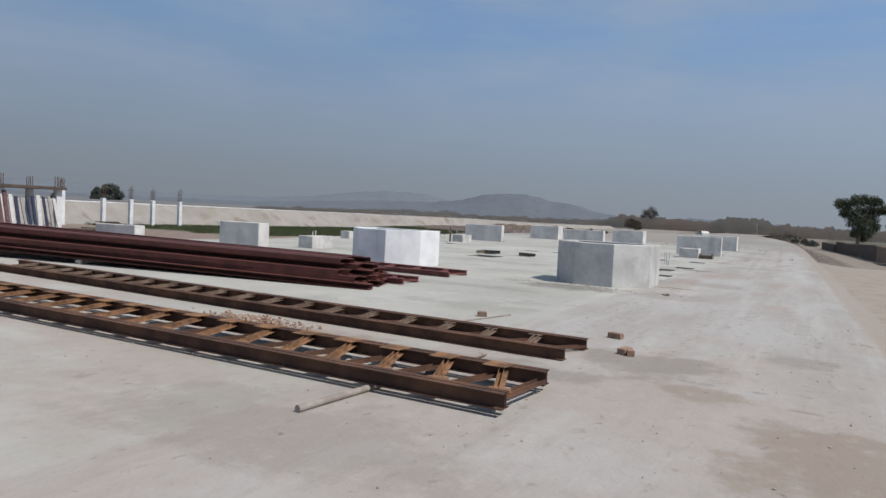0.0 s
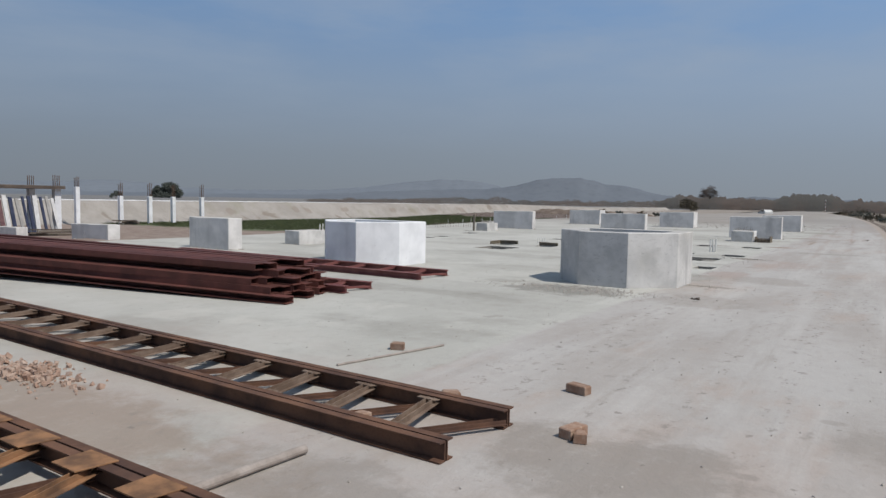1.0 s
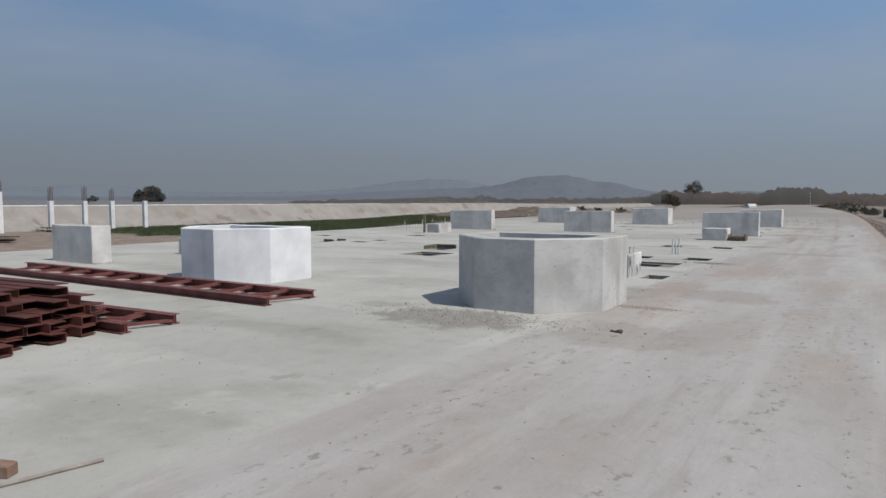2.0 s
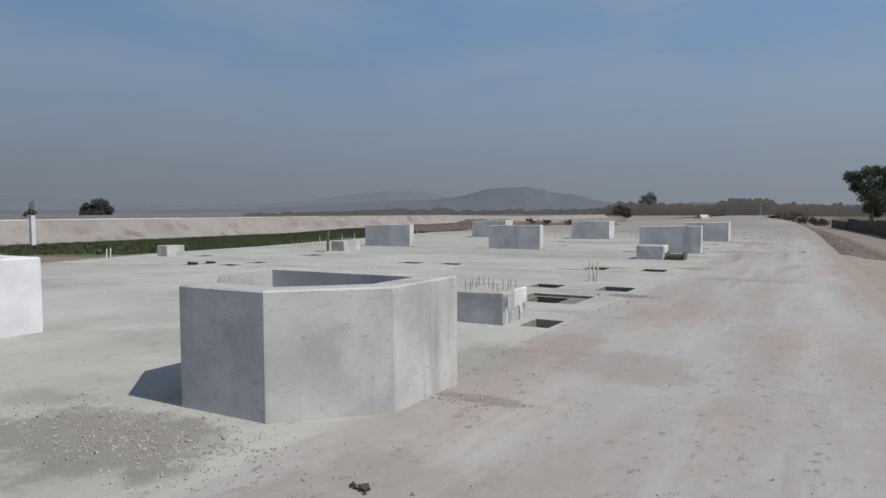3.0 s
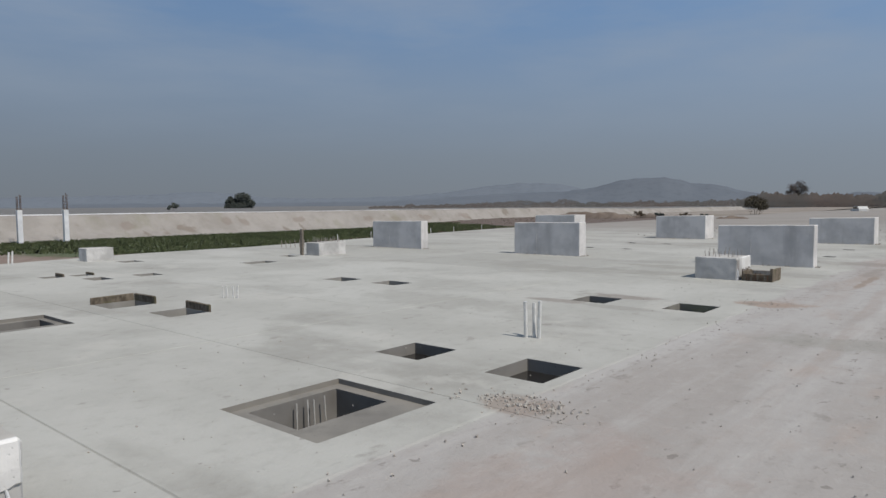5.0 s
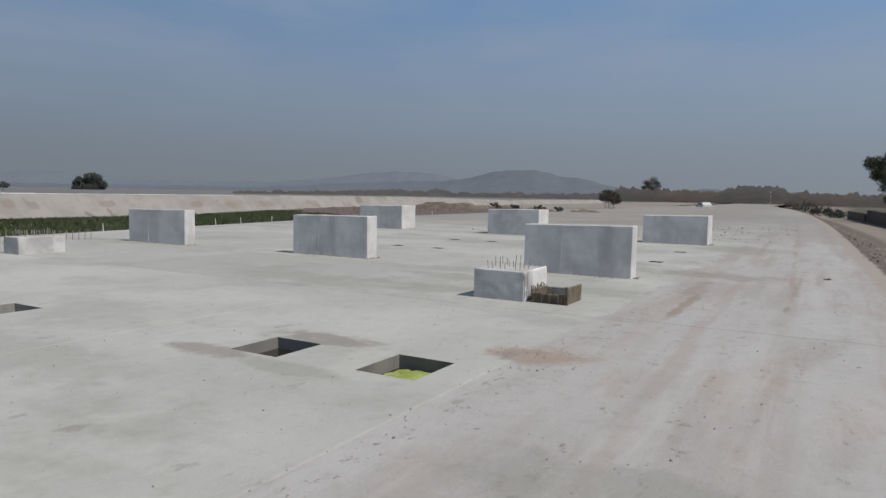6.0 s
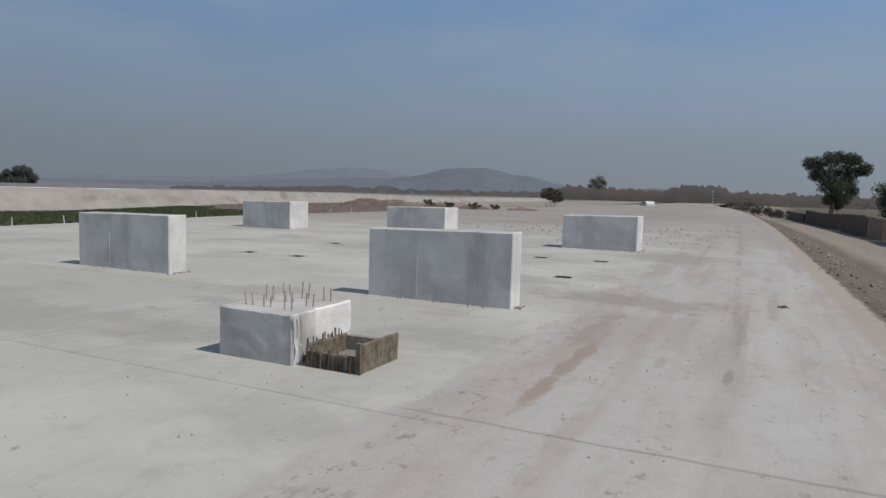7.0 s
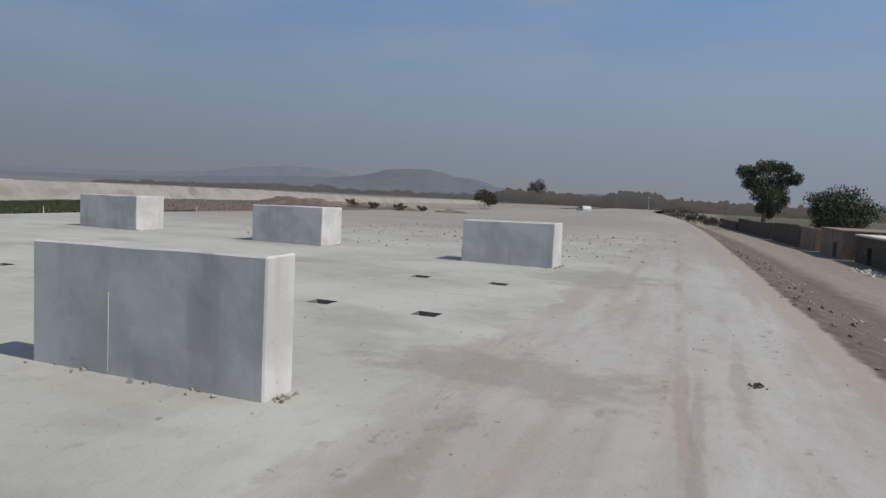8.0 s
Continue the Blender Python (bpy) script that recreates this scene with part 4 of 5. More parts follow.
stub(-4.68, -3.81, 18.70, 19.57, 0.47, 11, "square concrete column stub with rusty starter bars")
stub(-5.34, -4.47, 33.13, 34.08, 0.47, 12, "square concrete column stub with bars beside a form box", runs=False)
stub(-16.75, -16.06, 17.60, 18.85, 0.47, 13, "low concrete stub with a sunlit side", ruined=False, bars=False)
stub(-17.95, -17.28, 32.40, 33.55, 0.42, 14, "low concrete stub with a few tall bars", ruined=False)
stub(-21.78, -21.20, 26.75, 27.55, 0.40, 15, "small pale concrete stub at the slab edge", bars=False, ruined=False)


def form_box(x0, x1, y0, y1, h, at_label):
    ob = thing("form_box", at_label, "formwork box", at=((x0 + x1) / 2, (y0 + y1) / 2, 0))
    a, b, t = (x1 - x0) / 2, (y1 - y0) / 2, 0.03
    for q, top, mat in (((-a, a, -b, -b + t), h, MOSSY), ((-a, a - t, b - t, b), h * 1.2, BOARD_GREY), ((a - t, a, -b + t, b), h * 1.75, MOSSY), ((-a, -a + t, -b + t, b - t), h * 1.3, MOSSY)):
        part("board", rough_block(*q, top, 8, 0.08, 0.006), mat, ob)
    s = rough_block(-a + t + 0.002, a - t - 0.002, -b + t + 0.002, b - t - 0.002, h * 0.2, 5, 0.1, 0.02)
    part("filling", s, BED, ob, "grey lean concrete inside the boards")
    # short sticks and bars that stake the boards
    r = random.Random(77)
    for k in range(24):
        u = Shape()
        x, y = (-a + 0.05 + 0.045 * k, -b - 0.008) if k < 11 else (-a - 0.010, -b + 0.05 + 0.045 * (k - 11))
        top = h * (r.uniform(0.95, 1.25) if k < 11 else r.uniform(1.3, 1.75))
        u.tube([(x, y, -0.01), (x + r.uniform(-0.012, 0.012), y, top)], r.uniform(0.005, 0.010), 5)
        part("stake", u, REBAR if k % 3 else BOARD, ob)
    u = Shape()
    u.box(a - 0.035, a + 0.012, -b - 0.014, -b + 0.02, -0.01, h * 1.85, None, 0.004)
    part("corner_stake", u, MOSSY, ob)
    return ob


def form_boards(x0, x1, y0, y1, h, sides):
    """Boards left standing on edge along the rim of a pit."""
    for q, top in (((x0 - 0.035, x1 + 0.035, y1 + 0.004, y1 + 0.036), h), ((x0 - 0.036, x0 - 0.004, y0 - 0.02, y1), h * 0.95))[:sides]:
        cx, cy = (q[0] + q[1]) / 2, (q[2] + q[3]) / 2
        ob = solo("form_board", rough_block(q[0] - cx, q[1] - cx, q[2] - cy, q[3] - cy, top, int(-cx * 10), 0.12, 0.004), MOSSY, "dark form board standing on edge beside a pit", "board", "form boards at the pits")
        ob.location = (cx, cy, 0)


form_boards(-11.78, -11.08, 23.10, 23.82, 0.13, 2)
form_boards(-10.20, -9.52, 23.30, 23.92, 0.12, 1)
form_boards(-17.45, -17.02, 24.15, 24.55, 0.08, 1)
form_boards(-17.35, -16.95, 24.80, 25.20, 0.06, 1)
form_box(-4.38, -3.79, 33.20, 33.88, 0.15, "open box of weathered form boards beside a stub")


# ---- pipes and bars standing in the slab ----
def pipes(name, spots, h, r, mat, label, group):
    rng = random.Random(len(spots) + int(h * 100))
    for x, y in spots:
        s = Shape()
        lx, ly = rng.uniform(-0.05, 0.05) * h * 2, rng.uniform(-0.03, 0.03)
        s.tube([(0, 0, -0.02), (lx * 0.5, ly * 0.5, h * 0.5), (lx, ly, h * rng.uniform(0.92, 1.03))], r, 8)
        ob = solo(name, s, mat, label, "pipe" if "pipe" in name else "bar", group, smooth=False)
        ob.location = (x, y, 0)


pipes("upright_pipe", [(-4.56, 25.30), (-4.49, 25.38), (-4.41, 25.36)], 0.45, 0.024, PIPE_WHITE, "white plastic pipe standing up out of the slab", "white upright pipes")
pipes("upright_pipe", [(-10.78, 24.95), (-10.72, 25.0), (-10.62, 25.06), (-10.56, 25.1)], 0.22, 0.014, PIPE_WHITE, "thin white pipe standing up out of the slab", "white upright pipes")
pipes("upright_pipe", [(-22.25, 25.0), (-22.10, 25.05)], 0.38, 0.025, PIPE_WHITE, "white plastic pipe standing up near the soil", "white upright pipes")
for k, (x, y, top) in enumerate(((-4.68, 21.93, -0.07), (-4.67, 22.04, -0.06), (-4.66, 22.10, -0.07), (-4.66, 22.22, -0.06))):
    s = Shape()
    s.tube([(0, 0, -1.51), (0.012, 0.01 * (k - 1), -0.7), (-0.01, 0, top)], 0.007, 6)
    ob = solo("starter_bar", s, BAR_PALE, "thin pale bar standing along the pit wall", "bar", "bars in the pit")
    ob.location = (x, y, 0)
pipes("starter_bar", [(-21.9 + 0.085 * k, 34.3 + 0.15 * k) for k in range(15)], 0.3, 0.012, PIPE_GREY, "thin steel starter bar at the slab edge", "starter bars at the edge")
pipes("edge_peg", [(slab_edge(y) + 0.25, y) for y in (39.0, 41.5, 43.0, 45.2, 47.0, 49.5, 53.0, 62.5, 65.0, 67.5)], 0.32, 0.016, PIPE_WHITE, "thin white peg at the slab edge", "pegs at the edge")


s = Shape()
s.box(-0.045, 0.045, -0.04, 0.04, -0.02, 0.86, None, 0.008)
ob = solo("timber_stake", s, BOARD, "dark timber stake standing beside a concrete stub", "stake")
ob.matrix_basis = pose(-18.05, 32.30, 0.0, 0, 1.0, 10)


# ---- steel: lattice trusses lying flat ----
def truss(at, length, width, deep, step, near, back, chord_mat, web_mat, label, turn=0.0, seed=1, plates=False):
    """Two chords of paired channels, zigzag bars between; runs towards -x from its end.
    near: first joint on the near chord; back: how far the stout bar runs back to the far chord."""
    rng = random.Random(seed)
    ob = thing("steel_truss", label, "steel truss", "steel trusses", at=at, turn=turn)
    for y in (0.0, width):
        for d in (-1, 1):
            s = Shape()
            s.channel(length - rng.uniform(0, 0.05), y + d * 0.008, d, 0.062, deep, 0.010)
            part("chord", s, chord_mat, ob)
    for k in range(int((length - near - back) / step)):
        n0 = -near - k * step + rng.uniform(-0.015, 0.015)
        f0, f1 = n0 - back, min(n0 - back + step, -0.03)
        # stout bar
        d = Vector((f0 - n0, width - 0.08, 0))
        for off in ((-0.012, 0.034) if plates else (-0.03, 0.03)):
            m = Matrix.Translation((n0 + off, 0.04, 0)) @ Matrix.Rotation(math.atan2(d.y, d.x), 4, "Z")
            s = Shape()
            s.angle(d.length, 0.042 if plates else 0.036, 0.04, 0.006, deep * 0.62, m)
            part("web_bar", s, web_mat, ob, "rust-orange web bar" if plates else "dusty brown web bar")
        # slender pair
        d = Vector((f1 - n0, width - 0.08, 0))
        for off in (-0.04, 0.03):
            m = Matrix.Translation((n0 + off, 0.04, 0)) @ Matrix.Rotation(math.atan2(d.y, d.x), 4, "Z")
            s = Shape()
            s.angle(d.length, 0.024, 0.03, 0.006, deep * 0.25, m)
            part("web_bar", s, chord_mat, ob)
        # plates where the bars meet the chords
        a, b = (0.13, 0.11) if plates else (0.09, 0.05)
        s = Shape()
        s.prism([(f0 - a, width - 0.07 - b), (f0 + a * 0.7, width - 0.07 - b), (f0 + a, width + (0.03 if plates else -0.075)), (f0 - a, width + (0.03 if plates else -0.075))], deep + 0.002 if plates else deep * 0.85, deep + 0.010 if plates else deep * 0.85 + 0.008, None, 0.002)
        part("gusset_plate", s, web_mat, ob)
        s = Shape()
        s.prism([(n0 - a, 0.074), (n0 + a, 0.074), (n0 + a * 0.6, 0.09 + b), (n0 - a * 0.6, 0.09 + b)], deep * 0.80, deep * 0.80 + 0.008, None, 0.002)
        part("gusset_plate", s, web_mat, ob)
    return ob


truss((-1.74, 4.80, 0.005), 12.4, 0.77, 0.13, 0.61, 0.47, 0.15, STEEL_BROWN, WEB_DUSTY, "dark rusty lattice truss lying flat on the ground", -1.0, 1)
truss((-1.42, 2.45, 0.062), 12.4, 0.93, 0.13, 0.56, 0.13, 0.31, STEEL_BROWN, RUST, "rusty lattice truss with orange web bars, on a pipe", 0.5, 2, True)
truss((-7.22, 12.22, 0.01), 9.0, 0.95, 0.12, 0.82, 0.30, 0.25, STEEL_RED, STEEL_RED, "red-oxide painted lattice truss lying flat", 0.0, 3)
truss((-7.05, 9.85, 0.01), 8.0, 0.70, 0.12, 0.80, 0.30, 0.25, STEEL_RED, STEEL_RED, "red-oxide lattice truss partly under the stack", 4.0, 4)


# ---- the stack of painted beams ----
def beam(at, length, turn, seed):
    s, tilt = Shape(), random.Random(seed * 3 + 5)
    s.channel(length, 0.0, 1 if seed % 3 else -1, 0.20, 0.105, 0.011)
    ob = solo("steel_beam", s, STEEL_DARK, "dark red-oxide steel channel beam in a stack", "steel beam", "stacked steel beams")
    ob.matrix_basis = pose(at[0], at[1] + (0 if seed % 3 else 0.20), at[2], 0, 0, turn) @ pose(0, 0, 0, tilt.uniform(-2.2, 2.2), 0.9 + tilt.uniform(-0.12, 0.12), 0)


rng = random.Random(21)
TURN_STACK = 11.0
for layer in range(5):
    n = 7 - (1 if layer > 2 else 0)
    for k in range(n):
        fy = 8.36 + k * 0.215 + (0.05 if layer % 2 else 0.0) + (0.12 if layer > 2 else 0)
        ex = -6.90 - 0.60 * rng.random() ** 1.5 - 0.09 * layer - 0.06 * k
        beam((ex, fy, 0.012 + layer * 0.108), 11.0 + rng.uniform(-0.6, 0.6), TURN_STACK + rng.uniform(-0.9, 0.9), layer * 20 + k)


# timber sleepers that hold up the far end of the stack
for x, y, h in ((-14.20, 7.85, 0.095), (-17.0, 7.25, 0.135)):
    s = Shape()
    s.box(-0.08, 0.08, -0.85, 0.85, 0, h, None, 0.008)
    ob = solo("timber_sleeper", s, PLASTER, "pale timber sleeper under the steel stack", "timber", "sleepers under the stack")
    ob.matrix_basis = pose(x, y, 0, 0, 0, 14)


# ---- loose things on the ground ----
def pipe_on_ground(p, q, r, mat, label):
    s = Shape()
    s.tube([p, [(a + b) / 2 for a, b in zip(p, q)], q], r, 12)
    solo("loose_pipe", s, mat, label, "pipe", smooth=False)


pipe_on_ground((-2.72, 1.55, 0.030), (-2.52, 4.40, 0.030), 0.029, PIPE_GREY, "dull grey steel pipe lying under a truss")
pipe_on_ground((-3.54, 7.49, 0.012), (-3.85, 6.14, 0.012), 0.012, PIPE_GREY, "thin bent bar lying in the dust")


def brick(at, turn, size=(0.21, 0.10, 0.07), broken=0.0, seed=0):
    r = random.Random(seed)
    s = Shape()
    a, b, h = size[0] / 2 * (1 - broken), size[1] / 2, size[2]
    s.prism([(-a, -b), (a, -b + broken * 0.03), (a - broken * 0.05, b), (-a, b)], 0, h, None, 0.008)
    ob = solo("brick", s, BRICK, "loose fired brick lying on the ground", "brick", "loose bricks")
    ob.matrix_basis = pose(at[0], at[1], 0.004, 0, 0, turn)
    return ob


for k, (x, y, t, b) in enumerate(((-3.83, 7.06, 20, 0.3), (-1.66, 6.68, -15, 0.1), (-1.29, 5.68, 75, 0.1), (-1.20, 5.60, 10, 0.6), (-2.40, 5.88, 35, 0.3), (-2.62, 5.05, 80, 0.4))):
    brick((x, y), t, broken=b, seed=k)


def rubble(name, label, mat, count, spot, size, seed, category="rubble"):
    r = random.Random(seed)
    s = Shape()
    for _ in range(count):
        x, y, lift = spot(r)
        d = r.uniform(*size) * (0.5 + r.random())
        s.stone((x, y, lift + d * 0.22), d, r)
    solo(name, s, mat, label, category, kind="stuff")


def cluster(cx, cy, sx, sy, heap=0.0):
    def spot(r):
        x, y = r.gauss(0, 1), r.gauss(0, 1)
        return cx + x * sx, cy + y * sy, heap * math.exp(-(x * x + y * y) / 2) * r.random() ** 1.2
    return spot


rubble("brick_rubble", "broken orange brick rubble between the trusses", BRICK_DUSTY, 330, cluster(-5.9, 4.3, 0.42, 0.14, 0.03), (0.012, 0.038), 3)
rubble("gravel", "grey gravel spilled at the foot of a shaft", STONE, 1500, cluster(-4.2, 13.0, 0.75, 0.3), (0.004, 0.014), 4)
rubble("gravel", "crumbled concrete along the broken slab edge", STONE, 90, lambda r: (-3.0 + r.gauss(0, 0.10), r.uniform(15.5, 31), 0), (0.004, 0.012), 5)
rubble("gravel", "rubble spilled beside the pits", STONE, 260, cluster(-3.08, 22.95, 0.28, 0.13), (0.005, 0.018), 6)
rubble("gravel", "crumbled concrete at the foot of a shaft", STONE, 260, cluster(-2.75, 15.05, 0.45, 0.09), (0.003, 0.011), 16)
rubble("clods", "dark clods lying on the dusty ground", MUD_DARK, 12, cluster(-2.18, 13.05, 0.025, 0.025, 0.02), (0.010, 0.028), 17, "clods")
rubble("clods", "dark clods on the driven earth", MUD_DARK, 22, cluster(-0.41, 39.6, 0.04, 0.04, 0.02), (0.008, 0.024), 18, "clods")
rubble("gravel", "scattered small stones on the dusty ground", STONE, 2200, lambda r: (r.uniform(-8, 1.4), r.uniform(0.5, 46), 0), (0.003, 0.010), 7)
rubble("sand_patch", "small spread of reddish sand on the slab", STONE, 90, cluster(-2.9, 30.0, 0.34, 0.26), (0.004, 0.011), 8, "sand")
rubble("gravel", "stones and clods along the bank", STONE, 260, lambda r: (lambda y, b: (road_edge(y) + b, y, bank_z(b, y)))(r.uniform(39, 75), r.uniform(0.1, 2.4)), (0.012, 0.05), 9)
rubble("clods", "brown clods of earth along the cut bank", MUD, 80, lambda r: (lambda y, b: (road_edge(y) + b, y, bank_z(max(b, 0.0), y)))(r.uniform(39, 62), abs(r.gauss(0, 0.6)) - 0.1), (0.012, 0.055), 19, "clods")
rubble("gravel", "clods on the rough ground behind the blocks", STONE, 520, lambda r: (r.uniform(-15, -2), r.uniform(50.5, 66), 0), (0.010, 0.045), 10)


# ---- boundary wall, posts, shed on the field side ----
def embankment():
    """A long eroded earth bank behind the field, with a low coping wall on its near stretch."""
    s = Shape()
    ys = [-60 + 0.8 * k for k in range(300)]
    prof = ((-44.8, -0.5), (-45.6, -0.38), (-46.4, 0.0), (-47.0, 0.5), (-47.5, 0.98), (-47.9, 1.14), (-49.5, 1.12), (-54, 0.2), (-60, -0.6))
    k = len(prof)
    for y in ys:
        gully = max(0.0, noise.noise((y * 0.22, 5, 0)) - 0.25) * 1.6 + 0.3 * max(0.0, noise.noise((y * 0.9, 2, 0)))
        for n, (x, z) in enumerate(prof):
            f = 1.0 if 1 <= n <= 4 else 0.0
            dx = (0.25 * noise.noise((y * 0.35, n * 0.7, 3)) - 0.5 * gully) * f
            dz = 0.05 * noise.noise((y * 0.3, n, 8)) * (n > 0)
            if y > 95:
                dz -= z * min((y - 95) / 90, 0.35) if z > 0 else 0
            s.v.append((x + dx, y, z + dz))
    for j in range(len(ys) - 1):
        for n in range(k - 1):
            a = j * k + n
            s.f.append((a, a + k, a + k + 1, a + 1))
    solo("embankment", s, EARTH_BANK, "long pale eroded earth bank behind the field", "embankment", kind="structure", smooth=True)
    ob = thing("coping_wall", "low pale coping wall along the bank top", "wall", kind="structure", at=(-48.6, 0, 1.05))
    for n in range(23):
        y = -40 + 6.0 * n
        c = Shape()
        c.box(-0.12, 0.12, y + 0.004, y + 5.996, 0, (0.14 if y < 40 else 0.125) - 0.0012 * max(0, y - 40) + 0.008 * (n % 3), None, 0.015)
        part("coping", c, CONCRETE_PALE, ob)


def post(x, y, h, extra, label, lean=0.0):
    ob = thing("concrete_post", label, "post", "posts by the field", at=(x, y, -0.45))
    s = Shape()
    s.box(-0.13, 0.13, -0.13, 0.13, 0, h, None, 0.015)
    stem = part("shaft", s, CONCRETE_PALE, ob)
    if extra:
        for k, (dx, dy) in enumerate(((-0.09, -0.09), (0.09, -0.09), (0.09, 0.09), (-0.09, 0.09))):
            u = Shape()
            u.tube([(dx, dy, h - 0.01), (dx * 1.1, dy, h + extra * (0.9 + 0.05 * k))], 0.018, 5)
            part("starter_bar", u, REBAR, stem)
        for k in range(4):
            u = Shape()
            z = h + 0.12 + k * extra * 0.2
            u.tube([(-0.1, -0.1, z), (0.1, -0.1, z), (0.1, 0.1, z), (-0.1, 0.1, z), (-0.1, -0.1, z)], 0.01, 4)
            part("link", u, REBAR, ob)


for y, extra in ((25.0, 0.65), (28.0, 0.9), (30.2, 0.95), (32.1, 0.85), (34.6, 0.95)):
    post(-44.0, y, 2.5 if y < 26 else 1.95, extra, "tall pale concrete post with starter bars" if y < 26 else "pale concrete post with starter bars on top")


def shed():
    ob = thing("shed", "open shed with flat roof, poles and hung cloths", "shed", at=(-35.8, 14.5, -0.45))
    for x in (-1.4, 1.2):
        for y in (-1.5, 1.6, 4.5):
            s = Shape()
            s.box(x - 0.15, x + 0.15, y - 0.15, y + 0.15, 0, 2.25, None, 0.02)
            p = part("post", s, CONCRETE_PALE, ob)
            for dx in (-0.1, 0.1):
                for dy in (-0.1, 0.1):
                    u = Shape()
                    u.tube([(x + dx, y + dy, 2.4), (x + dx, y + dy, 2.95)], 0.02, 5)
                    part("starter_bar", u, REBAR, p)
    s = Shape()
    s.box(-1.9, 1.6, -2.0, 4.75, 2.26, 2.42, None, 0.03)
    part("roof", s, MUD_DARK, ob)
    r = random.Random(4)
    for k in range(22):
        y = -1.6 + k * 0.275
        m = CLOTH[(0, 2, 4, 0, 1, 0, 0, 1, 1, 1, 4, 1, 1, 2, 3, 4, 3, 3, 2, 3, 4, 2)[k]]
        s = Shape()
        w = r.uniform(0.10, 0.2)
        lean = r.uniform(0.15, 0.4)
        z1 = r.uniform(1.7, 2.1)
        shear = Matrix.Identity(4)
        shear[1][2] = -lean / z1
        s.box(1.35, 1.42, y + lean - w / 2, y + lean + w / 2, 0.06, z1 + 0.06, shear, 0.01)
        part("hung_cloth", s, m, ob)
    for k in range(5):
        s = Shape()
        s.tube([(1.9 + 0.1 * k, -1.2 + k * 0.9, 0.06), (2.1, 0.6 + k * 0.9, 0.08)], 0.05, 6)
        part("pole", s, BOARD, ob)


shed()


def scrap_timber(at, turn, length, seed):
    """A few dark planks lying across one another."""
    r = random.Random(seed)
    ob = thing("scrap_timber", "dark scrap planks lying in a low pile", "timber", "scrap timber by the shed", at=at, turn=turn)
    for k in range(5):
        s = Shape()
        m = Matrix.Translation((r.uniform(-0.2, 0.2), r.uniform(-0.25, 0.25), 0.002 + 0.062 * k)) @ Matrix.Rotation(radians(r.uniform(-14, 14)), 4, "Z")
        q = length * r.uniform(0.6, 1.0) / 2
        s.box(-q, q, -0.09, 0.09, 0, 0.058, m, 0.006)
        part("plank", s, BOARD if k % 2 else MUD_DARK, ob)


scrap_timber((-33.4, 18.2, -0.45), 70, 2.4, 3)
scrap_timber((-34.2, 20.6, -0.45), 40, 1.8, 4)
scrap_timber((-43.2, 28.0, -0.45), 60, 1.6, 5)


# ---- plants ----
def grow(name, at, height, spread, leaves, leaf, mat, label, seed, clumps=14, trunk=True, low=0.35, category="tree", squash=0.75, own=None):
    r = random.Random(seed)
    ob = thing(name, label, category, at=at)
    centres = []
    for k in range(clumps):
        a = 6.283 * k / clumps * 2.4 + r.uniform(-0.4, 0.4)
        f = math.sqrt((k + 0.5) / clumps)
        z = height * (low + (1 - low) * (0.30 + 0.62 * r.random()))
        centres.append((Vector((spread * 0.5 * f * 0.8 * math.cos(a), spread * 0.5 * f * 0.8 * math.sin(a), z)), spread * r.uniform(0.13, 0.22)))
    if own:
        centres = [(Vector((x, r.uniform(-0.3, 0.3) * spread * 0.5, z)), d) for x, z, d in own]
        clumps = len(own)
    if not trunk:
        for c, rad in centres:
            u = Shape()
            u.tube([(c.x * 0.5, c.y * 0.5, -0.05), (c.x * 0.8, c.y * 0.8, c.z * 0.5), c], [0.03, 0.02, 0.008], 4)
            part("stem", u, BARK, ob)
    if trunk:
        s = Shape()
        top = height * 0.62
        tr = height * 0.028
        s.tube([(0, 0, -0.1), (0.04 * height * 0.3, 0, top * 0.45), (0.02 * height, 0.01 * height, top)], [tr * 1.3, tr, tr * 0.5], 8)
        part("trunk", s, BARK, ob)
        for c, rad in centres[::2]:
            u = Shape()
            z0 = min(top * r.uniform(0.45, 0.9), c.z)
            mid = Vector((c.x * 0.45, c.y * 0.45, (z0 + c.z) / 2 + 0.05 * height))
            u.tube([(0.01 * height, 0, z0), mid, c], [tr * 0.5, tr * 0.33, tr * 0.12], 5)
            part("limb", u, BARK, ob)
    s = Shape()
    for k in range(leaves):
        c, rad = centres[k % clumps]
        d = Vector((r.gauss(0, 1), r.gauss(0, 1), r.gauss(0, 1)))
        d = d.normalized() * rad * (r.random() ** 0.55) * r.uniform(0.8, 1.25)
        s.leaf((c.x + d.x, c.y + d.y, max(0.05, c.z + d.z * squash)), leaf * r.uniform(0.6, 1.2), r)
    part("crown", s, mat, ob)
    return ob


